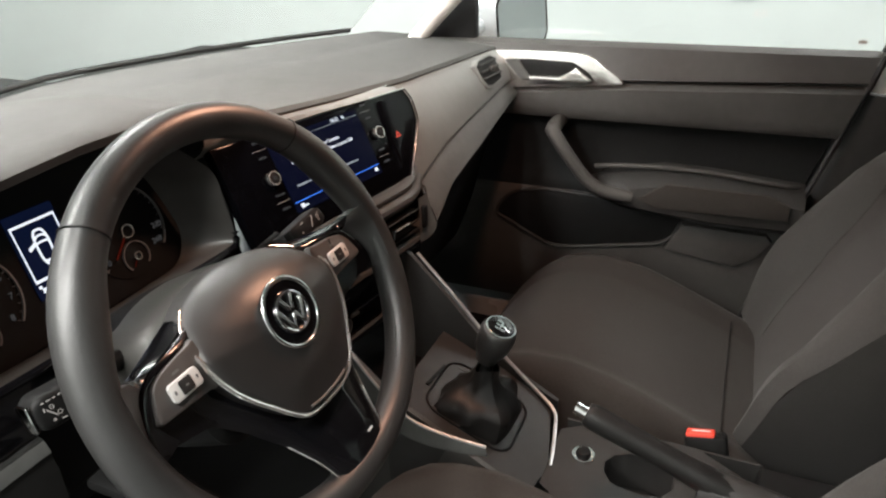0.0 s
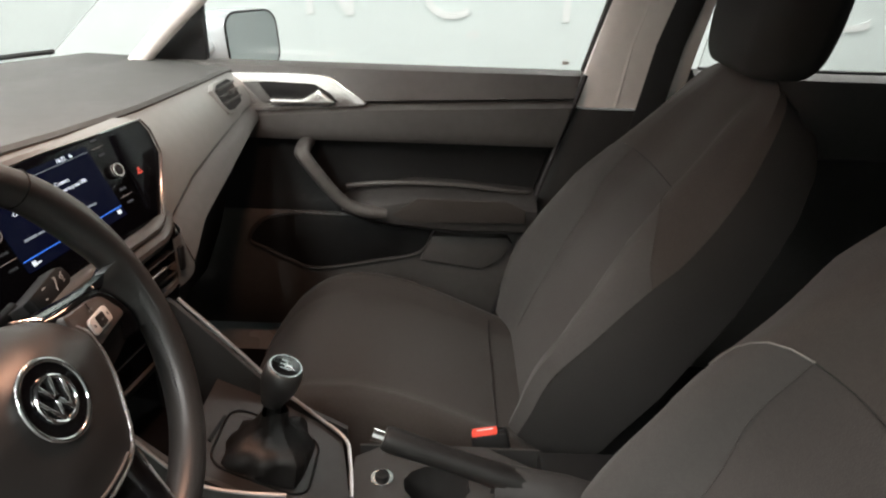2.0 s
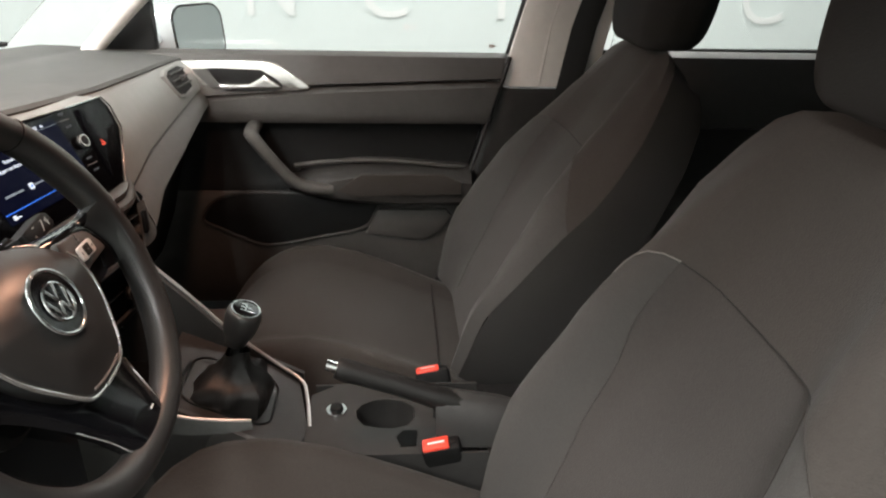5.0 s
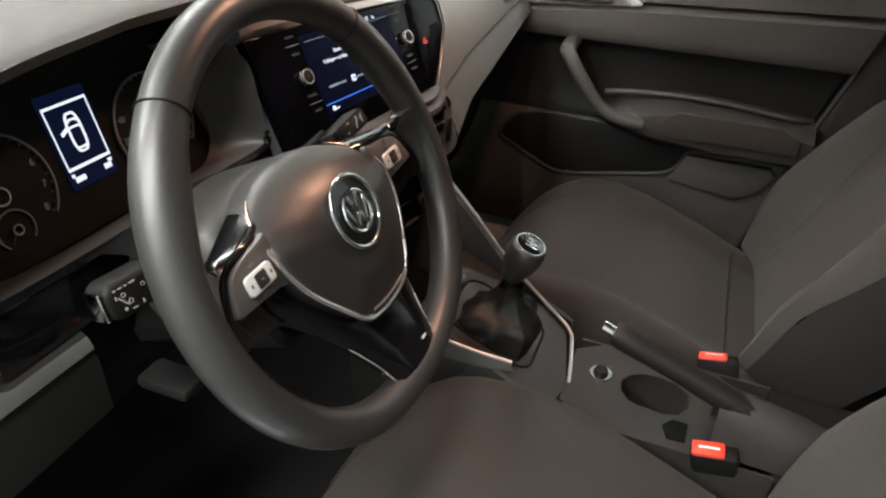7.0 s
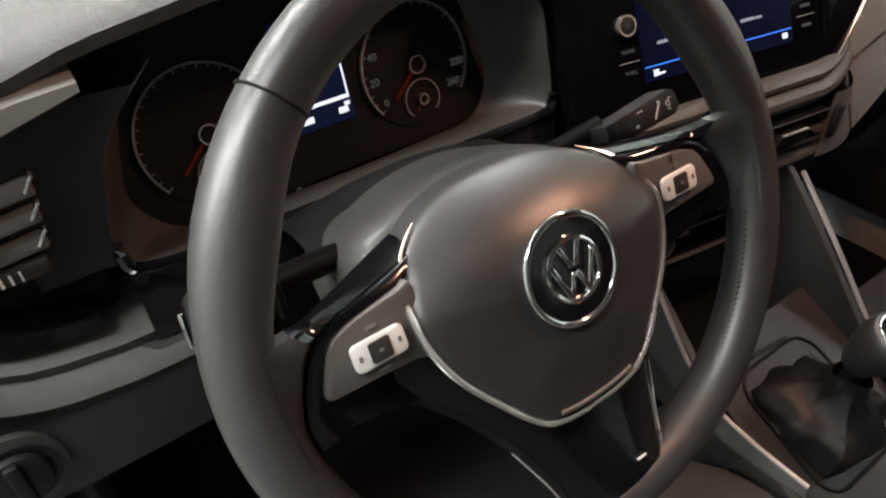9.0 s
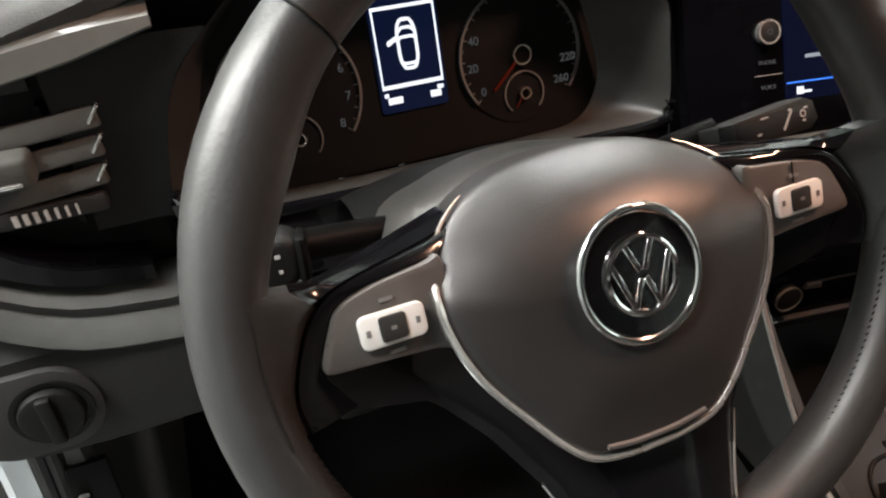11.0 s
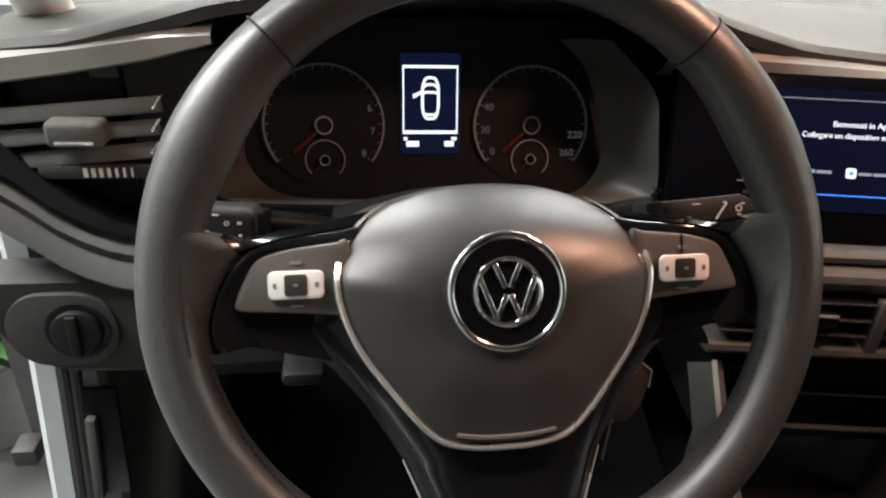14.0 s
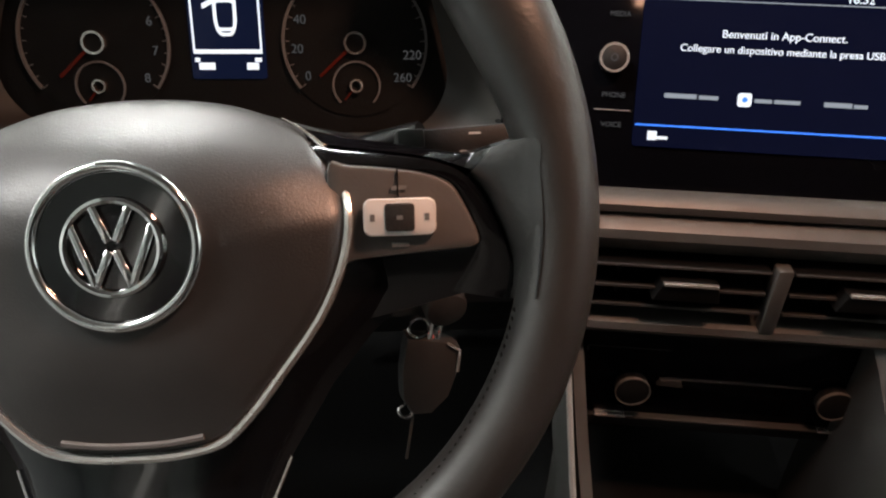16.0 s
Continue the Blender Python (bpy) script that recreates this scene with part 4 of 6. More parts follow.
for x0, x1, xm in ((-0.118, -0.0005, -0.049), (0.0135, 0.112, 0.061)):
    v = thing("air_vent", ((x0 + x1) / 2, 0.11, 0.78), "black centre air vent with a bright tab", "air vent", "centre air vents")
    part("housing", box(x0 - 0.004, x1 + 0.004, 0.131, 0.1375, 0.760, 0.810), BLACK, v, "black vent throat")
    for z, h in ((0.8065, 0.0008), (0.7910, 0.0011), (0.7765, 0.0011)):
        part("slat", box(x0, x1, 0.1070, 0.127, z - h, z + h, 0.0004, 1), BLACK, v)
        part("slat_edge", box(x0, x1, 0.1056, 0.1072, z - h * 0.5, z + h * 0.9), HARD, v)
    for q in (0.25, 0.5, 0.75):
        part("guide_blade", box(x0 + (x1 - x0) * q - 0.0008, x0 + (x1 - x0) * q + 0.0008, 0.118, 0.131, 0.763, 0.808), BLACK, v)
    part("tab", slab([(xm - 0.021, 0.7865), (xm + 0.020, 0.7865), (xm + 0.0175, 0.7985), (xm - 0.0165, 0.7985)], -0.012, 0.0, Matrix.Translation((0, 0.0990, 0)) @ Matrix.Rotation(radians(90), 4, "X"), 0.001), BLACK, v, "black moving tab")
    part("tab_edge", box(xm - 0.0160, xm + 0.0170, 0.0978, 0.1010, 0.7978, 0.8000, 0.0006), SILVER, v, "bright tab edge")
    v.matrix_world = TURN @ v.matrix_world
part("vent_divider", box(0.0015, 0.0115, 0.1035, 0.114, 0.762, 0.8105, 0.002), BAND, stack, "grey bar between the vents")
rows = []
for z in np.linspace(0.822, 0.750, 8):
    yb = lerp([(0.750, 0.093), (0.755, 0.0915), (0.785, 0.1045), (0.815, 0.1155), (0.822, 0.121)], z)
    rows.append([TURN.inverted() @ Vector((0.1125 + 0.0675 * u, 0.0905 + (yb - 0.0905) * u * u - 0.005 * math.sin(math.pi * u), z)) for u in np.linspace(0, 1, 9)])
rows.append([p + Vector((0, 0.02, -0.006)) for p in rows[-1]])
part("end_cheek", loft(rows), PAD, stack, "rounded grey end of the stack")
part("end_wheel", box(0.120, 0.132, 0.102, 0.112, 0.772, 0.808, 0.003), DEEP, stack, "vent flow wheel")
lip = [(0.137, 0.7660), (0.112, 0.7655), (0.1050, 0.7630), (0.1035, 0.7585), (0.1065, 0.7540), (0.124, 0.7500)]
part("lower_lip", loft([[Vector((x, stack_x(x, y), z)) for y, z in lip] for x in np.linspace(-0.124, 0.185, 22)]), BAND, stack, "grey lip below the vents")
ac = thing("climate_panel", (0.01, 0.12, 0.68), "black climate control panel with two ringed dials", "control panel")
part("face", loft([[Vector((x, 0.120, 0.7500)), Vector((x, 0.1185, 0.735)), Vector((x, 0.1195, 0.690)), Vector((x, 0.1205, 0.662)), Vector((x, 0.150, 0.658))] for x in np.linspace(-0.112, 0.130, 4)]), UNITGLASS, ac, "black panel face")
AM = facing((0.0, 0.1190, 0.6975), (0, -1.0, 0.02))
for x in (-0.0655, 0.0725):
    dl = part("dial", disc(0.0117, 0, 0.008, AM, 36, 0.0015, x, 0.0), DEEP, ac, "black dial with a fine bright ring")
    part("dial_ring", ring(0.0116, 0.0123, 0.006, 0.0084, AM, 40, cx=x, cy=0.0), PAD, dl)
part("slot", box(-0.044, 0.056, 0.0085, 0.0093, 0, 0.002, 0, 2, AM), HARD, ac, "thin slot")
part("slot_tab", slab([(-0.049, 0.0040), (-0.031, 0.0030), (-0.033, 0.0092), (-0.047, 0.0092)], 0.0005, 0.004, AM, 0.0008), HARD, ac, "small grey slider tab")
part("upper_slot", box(-0.1005, -0.044, 0.0335, 0.0344, 0, 0.0015, 0, 2, AM), HARD, ac)
part("upper_slot", box(-0.1005, -0.0990, 0.0295, 0.0344, 0, 0.0015, 0, 2, AM), HARD, ac)
for x0, x1, mt in ((-0.088, -0.066, SILVER), (-0.066, 0.070, HARD), (0.070, 0.093, SILVER)):
    part("bottom_strip", box(x0, x1, -0.0295, -0.0275, -0.002, 0.004, 0.0005, 2, AM), mt, ac)
part("bottom_sill", box(-0.110, 0.118, -0.040, -0.0300, -0.012, 0.002, 0.003, 2, AM), DEEP, ac, "black sill under the panel")
ac.matrix_world = TURN @ ac.matrix_world
part("tray", loft([[Vector((x, 0.125, 0.660)), Vector((x, 0.30, 0.660)), Vector((x, 0.32, 0.58)), Vector((x, 0.035, 0.56))] for x in (-0.113, 0.0, 0.088)]), BLACK, stack, "black open tray under the climate panel")
stack.matrix_world = TURN @ stack.matrix_world

# ---- centre console ----
con = thing("centre_console", (-0.02, -0.2, 0.26), "black centre console with thin silver edges", "console")
def plate_z(y):
    return 0.61 + 0.46 * (y - 0.015)
PLATE = [(-0.116, 0.042), (0.084, 0.042), (0.080, -0.05), (0.070, -0.10), (0.053, -0.137), (-0.045, -0.160), (-0.108, -0.150)]
bm = bmesh.new()
top = [bm.verts.new((x, y, plate_z(y))) for x, y in PLATE]
low = [bm.verts.new((x, y, 0.30)) for x, y in PLATE]
bm.faces.new(top)
for i in range(len(PLATE)):
    j = (i + 1) % len(PLATE)
    bm.faces.new((top[i], low[i], low[j], top[j]))
part("gear_plate", bm, HARD, con, "dark grey plate round the gear lever")
part("right_trim", tube(spline([(0.094, 0.088, 0.742), (0.092, 0.03, 0.682), (0.090, -0.028, 0.617), (0.076, -0.088, 0.572), (0.054, -0.139, 0.546), (0.02, -0.152, 0.538), (-0.045, -0.163, 0.531)], 30), 0.0028, 8), DULLSILVER, con, "thin silver edge strip")
part("left_trim", tube(spline([(-0.118, 0.120, 0.749), (-0.118, 0.057, 0.666), (-0.118, 0.007, 0.619), (-0.117, -0.045, 0.606), (-0.114, -0.097, 0.601)], 24), 0.0022, 8), DULLSILVER, con, "silver edge strip")
upper_edge = spline([(-0.1185, 0.120, 0.747), (-0.1185, 0.057, 0.664), (-0.1185, 0.007, 0.617), (-0.1175, -0.045, 0.604), (-0.1145, -0.097, 0.599)], 20)
lower_edge = spline([(-0.121, 0.152, 0.722), (-0.121, 0.083, 0.633), (-0.121, 0.013, 0.589), (-0.120, -0.050, 0.584), (-0.116, -0.100, 0.588)], 20)
part("side_band", thick(loft([[u, u.lerp(w, 0.5) + Vector((-0.002, 0, 0)), w] for u, w in zip(upper_edge, lower_edge)]), 0.003), PAD, con, "satin grey side band")
for sx, xx in ((1, 0.086), (-1, -0.112)):
    part("side_fin", thick(loft([[Vector((xx, y, zt)), Vector((xx + 0.004 * sx, y, 0.40))] for y, zt in ((0.13, 0.775 if sx > 0 else 0.74), (0.088, 0.742 if sx > 0 else 0.69), (0.03, 0.681 if sx > 0 else 0.635), (-0.028, 0.615 if sx > 0 else 0.604), (-0.09, 0.568), (-0.14, 0.54))]), 0.008), BAND if sx < 0 else HARD, con, "upright side fin of the console")
part("slot", box(-0.0265, 0.0265, -0.0026, 0.0026, -0.001, 0.001, 0, 2, Matrix.Translation((-0.0117, 0.0149, plate_z(0.0149) + 0.0005)) @ Matrix.Rotation(radians(24.7), 4, "X") @ Matrix.Rotation(radians(-5.6), 4, "Z")), BLACK, con, "narrow black slot")
part("rear_console", box(-0.110, 0.058, -0.75, -0.158, 0.30, 0.470, 0.004), HARD, con, "dark rear part of the console")
CUP = [(-0.052, -0.262), (-0.046, -0.242), (-0.030, -0.231), (-0.012, -0.229), (0.004, -0.238), (0.014, -0.256), (0.016, -0.275), (0.010, -0.300), (-0.006, -0.316), (-0.030, -0.318), (-0.048, -0.306), (-0.054, -0.285)]
cover = bmesh.new()
hole_ = [cover.verts.new((x, y, 0.533)) for x, y in CUP]
edge_ = [cover.verts.new((x, y, 0.533)) for x, y in ((-0.110, -0.262), (-0.110, -0.200), (-0.080, -0.158), (-0.026, -0.158), (0.030, -0.158), (0.058, -0.200), (0.058, -0.275), (0.058, -0.340), (0.010, -0.420), (-0.050, -0.420), (-0.110, -0.360), (-0.110, -0.300))]
floor_ = [cover.verts.new((x, y, 0.475)) for x, y in CUP]
for i in range(12):
    j = (i + 1) % 12
    cover.faces.new((hole_[i], hole_[j], edge_[j], edge_[i]))
    cover.faces.new((hole_[i], hole_[j], floor_[j], floor_[i]))
part("console_cover", cover, HARD, con, "dark grained cover with an open recess beside the handbrake")
part("tail_cover", box(-0.110, 0.058, -0.75, -0.418, 0.468, 0.530, 0.006), DEEP, con, "black tail of the console")
for x0, x1 in ((-0.110, -0.106), (0.054, 0.058)):
    part("side_wall", box(x0, x1, -0.42, -0.162, 0.468, 0.5325), HARD, con)
part("coin_slot", slab([(-0.094, -0.318), (-0.061, -0.320), (-0.060, -0.300), (-0.075, -0.289), (-0.095, -0.296)], 0.532, 0.5342), BLACK, con, "small black slot")
soc = thing("power_socket", (-0.014, -0.2, 0.533), "power socket with a bright ring in the console", "socket")
SOM = Matrix.Translation((-0.014, -0.2, 0.533))
part("ring", ring(0.0105, 0.0150, 0, 0.006, SOM, 32), CHROME, soc, "bright metal ring")
part("cap", disc(0.0095, 0, 0.012, SOM, 28, 0.002), DEEP, soc, "black socket cap")

# gear lever
gl = thing("gear_lever", (-0.018, -0.05, plate_z(-0.05)), "black gear lever with a chrome topped knob and leather gaiter", "gear lever")
GA, GB = Vector((-0.022, -0.045, 0.575)), Vector((-0.0175, -0.0775, 0.7020))
axis = (GB - GA).normalized()
GM = facing(GB, axis + Vector((-0.10, -0.12, 0)), (0, 1, 0))
kn = [(0.0120, -0.047), (0.0150, -0.045), (0.0165, -0.038), (0.0195, -0.030), (0.0228, -0.020), (0.0244, -0.009), (0.0247, 0.001), (0.0241, 0.0080), (0.0230, 0.0122), (0.0212, 0.0146), (0.0190, 0.0152)]
kb = part("knob", loft([[GM @ Vector((r * math.cos(a), r * math.sin(a), h)) for a in np.linspace(0, 2 * math.pi, 28, endpoint=False)] for r, h in kn], closed=True, caps=True), LEATHER, gl, "black leather knob")
part("knob_cap", disc(0.0186, 0.0140, 0.0172, GM, 32, 0.001), GLOSS, kb, "gloss black cap")
part("cap_ring", ring(0.0180, 0.0203, 0.0140, 0.0164, GM, 36), CHROME, kb, "chrome ring")
for x0, x1, y0, y1 in ((-0.008, -0.006, -0.007, 0.007), (-0.001, 0.001, -0.007, 0.007), (0.006, 0.008, -0.001, 0.007), (-0.008, 0.008, -0.001, 0.001)):
    part("shift_mark", box(x0, x1, y0, y1, 0.0172, 0.0178, 0, 2, GM), CHROME, kb)
part("shaft", tube([GA + axis * 0.02, GB - axis * 0.044], 0.0085, 12), DEEP, gl)
rng = random.Random(9)
boot = []
for k, (h, r) in enumerate(((0.0, 0.052), (0.018, 0.052), (0.032, 0.049), (0.043, 0.042), (0.051, 0.032), (0.060, 0.0235), (0.072, 0.0180), (0.090, 0.0155))):
    c = GA.lerp(GB, h / 0.145) + Vector((0, 0, -0.004))
    rr = []
    for j in range(32):
        a = 2 * math.pi * j / 32
        sq = 1 / max(abs(math.cos(a)), abs(math.sin(a))) ** (0.55 * (1 - k / 7))
        w = 1 + 0.055 * math.sin(3 * a + 0.5 * k) * (k > 0) * (k < 6) + 0.075 * math.sin(8 * a + 0.35 * k) * (k > 0) * (k < 7)
        rr.append(Vector((c.x + r * sq * w * math.cos(a), c.y + r * sq * w * math.sin(a) * 1.1, (plate_z(c.y + r * sq * math.sin(a)) + 0.002) if k == 0 else c.z + 0.004 * math.sin(2 * a + k))))
    boot.append(rr)
cols = [spline([ring_k[j] for ring_k in boot], 26) for j in range(32)]
part("gaiter", loft([[c[k] for c in cols] for k in range(26)], closed=True), GAITER, gl, "creased black leather gaiter")
part("gaiter_frame", tube([(-0.018 + 0.056 * x * 2, -0.050 + 0.060 * y * 2, plate_z(-0.050 + 0.060 * y * 2) + 0.001) for x, y in rounded(1, 1, 0.22, 6)], 0.0018, 6, closed=True), DEEP, gl, "black gaiter frame")

# handbrake
hb = thing("handbrake", (-0.06, -0.40, 0.53), "black handbrake lever with a bright release button", "handbrake")
part("lever", tube(spline([(-0.062, -0.43, 0.565), (-0.064, -0.36, 0.590), (-0.061, -0.29, 0.615), (-0.058, -0.225, 0.637), (-0.057, -0.207, 0.643)], 18), [0.020, 0.0195, 0.019, 0.0185, 0.018, 0.017, 0.016, 0.0155, 0.015, 0.015, 0.0152, 0.0155, 0.016, 0.016, 0.016, 0.0155, 0.015, 0.0135], 14), GAITER, hb)
part("release_button", tube([(-0.057, -0.207, 0.643), (-0.056, -0.193, 0.648)], 0.0085, 12), CHROME, hb, "bright release button")
part("base_cover", loft([[Vector((-0.062 + w * math.cos(a), y, z + h * math.sin(a))) for a in np.linspace(0, math.pi, 12)] for y, z, w, h in ((-0.345, 0.530, 0.030, 0.075), (-0.36, 0.530, 0.033, 0.078), (-0.44, 0.530, 0.036, 0.06), (-0.55, 0.530, 0.034, 0.02))]), HARD, hb, "dark plastic base cover")

# ---- steering wheel ----
WM = facing((-0.3330, 0.0105, 0.8992), (0.0, -0.9093, 0.4160)) @ Matrix.Rotation(radians(1.0), 4, "Z")
sw = thing("steering_wheel", WM, "black leather steering wheel with silver edged airbag pad", "steering wheel")
R0 = 0.1698
rings_ = []
for k in range(96):
    a = 2 * math.pi * k / 96
    deg = (math.degrees(a) + 360) % 360
    thumb = sum(math.exp(-((deg - d) / 13) ** 2) for d in (28, 152))
    flatb = 0.0055 * math.exp(-((deg - 270) / 26) ** 2)
    rx, rz = 0.0154 + 0.0030 * thumb, 0.0165 + 0.001 * thumb
    c, s = math.cos(a), math.sin(a)
    rr = R0 - 0.0018 * thumb - flatb + 0.0012 * math.cos(2 * a)
    rings_.append([Vector(((rr + rx * math.cos(b)) * c, (rr + rx * math.cos(b)) * s, rz * math.sin(b))) for b in np.linspace(0, 2 * math.pi, 16, endpoint=False)])
rim = part("rim", loft(rings_, closed=True, loop=True), LEATHER, sw, "smooth black leather rim", local=True)
for d in (48, 132):
    a = radians(d)
    c, s = math.cos(a), math.sin(a)
    part("rim_seam", tube([((R0 + 0.0158 * math.cos(b)) * c, (R0 + 0.0158 * math.cos(b)) * s, 0.0169 * math.sin(b)) for b in np.linspace(0, 2 * math.pi, 24, endpoint=False)], 0.0007, 6, closed=True, side=Vector((-s, c, 0))), DEEP, rim, local=True)
for d0, d1 in ((312, 347), (193, 228)):
    for k in range(26):
        a = radians(d0 + (d1 - d0) * k / 25)
        c, s = math.cos(a), math.sin(a)
        rr, zz = R0 - 0.0144, 0.0052
        part("stitch", tube([(rr * math.cos(a - 0.006), rr * math.sin(a - 0.006), zz), (rr * math.cos(a + 0.006) - 0.0008 * c, rr * math.sin(a + 0.006), zz + 0.0016)], 0.0004, 4), BLACK, rim, local=True)

half = [(0.0, 0.0560), (0.0180, 0.0552), (0.0390, 0.0518), (0.0588, 0.0445), (0.0725, 0.0355), (0.0797, 0.0272), (0.0862, 0.0135), (0.0872, -0.0013), (0.0830, -0.0190), (0.0742, -0.0373), (0.0594, -0.0575), (0.0458, -0.0745), (0.0335, -0.0851), (0.0160, -0.0892), (0.0, -0.0897)]
half = [(x * (1 - 0.0028 / max(0.02, math.hypot(x, y + 0.01))), y - (y + 0.01) * 0.0028 / math.hypot(x, y + 0.01)) for x, y in half]
padline = [Vector((x + 0.0005, y, 0)) for x, y in half] + [Vector((-x + 0.0005, y, 0)) for x, y in half[-2:0:-1]]
padline = spline(padline, 84, True)
cen = Vector((0.001, -0.010, 0))


def pad_depth(y):
    return lerp([(-0.092, 0.0085), (-0.07, 0.0090), (-0.045, 0.0060), (-0.02, 0.0028), (0.004, -0.0010), (0.026, -0.0150), (0.042, -0.0280), (0.058, -0.0370)], y)


def dome(scale, drop=0.0):
    """A ring of the airbag skin; it falls away towards its edge, most at the top and bottom."""
    b = min(1.0, scale) ** 2.6
    return [Vector((cen.x + (p.x - cen.x) * scale, cen.y + (p.y - cen.y) * scale, (0.0122 + 0.0035 * math.exp(-((cen.y + (p.y - cen.y) * scale + 0.050) / 0.020) ** 2)) * (1 - b) + pad_depth(p.y) * b - drop)) for p in padline]


padm = loft([dome(1.0, 0.022), dome(1.0, 0.004), dome(0.992, 0.0012), dome(0.975), dome(0.93), dome(0.86), dome(0.76), dome(0.64), dome(0.5), dome(0.34), dome(0.14)], closed=True, caps=True)
pad_ = part("airbag_pad", padm, AIRBAG, sw, "grained dark grey airbag cover", local=True)
rim_line = [p + Vector((p.x - cen.x, p.y - cen.y, 0)).normalized() * 0.0016 for p in dome(1.0, 0.0012)]
part("pad_edge", tube(rim_line[9:76], [0.0004 + 0.0016 * min(1.0, k / 9, (66 - k) / 9) for k in range(67)], 8), SILVER, pad_, "satin silver edge strip", local=True)
part("pad_chin", tube(spline([(-0.026, -0.0800, 0.0098), (-0.010, -0.0822, 0.0098), (0.012, -0.0822, 0.0098), (0.028, -0.0800, 0.0098)], 12), 0.0014, 6), PODSKIN, pad_, "raised chin ridge", local=True)
EM = Matrix.Translation((0.0022, -0.0040, 0.0118)) @ Matrix.Rotation(radians(-4), 4, "X")
badge = part("badge", disc(0.0275, 0.0, 0.0022, EM, 48), GLOSS, sw, "round gloss black badge", local=True)
part("badge_ring", tube([EM @ Vector((0.0298 * math.cos(a), 0.0298 * math.sin(a), 0.0018)) for a in np.linspace(0, 2 * math.pi, 64, endpoint=False)], 0.0022, 10, closed=True), CHROME, badge, "chrome ring", local=True)
part("inner_ring", tube([EM @ Vector((0.0172 * math.cos(a), 0.0172 * math.sin(a), 0.0034)) for a in np.linspace(0, 2 * math.pi, 56, endpoint=False)], 0.0016, 8, closed=True), CHROME, badge, "chrome inner ring", local=True)


def bar(p, q, w=0.0031):
    d = Vector((q[0] - p[0], q[1] - p[1], 0)).normalized()
    s = Vector((-d.y, d.x, 0)) * w / 2
    a, b = Vector((*p, 0)), Vector((*q, 0))
    return slab([(v.x, v.y) for v in (a + s, a - s, b - s, b + s)], 0.0022, 0.0046, EM, 0.0007)


for p, q in (((-0.0072, 0.0158), (-0.0012, 0.0020)), ((0.0072, 0.0158), (0.0012, 0.0020)), ((-0.0148, 0.0080), (-0.0064, -0.0142)), ((-0.0064, -0.0142), (-0.0010, -0.0012)), ((0.0010, -0.0012), (0.0064, -0.0142)), ((0.0064, -0.0142), (0.0148, 0.0080))):
    part("badge_bar", bar(p, q), CHROME, badge, local=True)
for sx in (-0.062, 0.066):
    part("horn_mark", box(-0.0035, 0.0035, -0.0003, 0.0003, -0.001, 0.0002, 0, 2, Matrix.Translation((sx, 0.001, 0.0042 if sx < 0 else 0.0038)) @ Matrix.Rotation(radians(10 if sx > 0 else -10), 4, "Y")), DEEP, pad_, local=True)

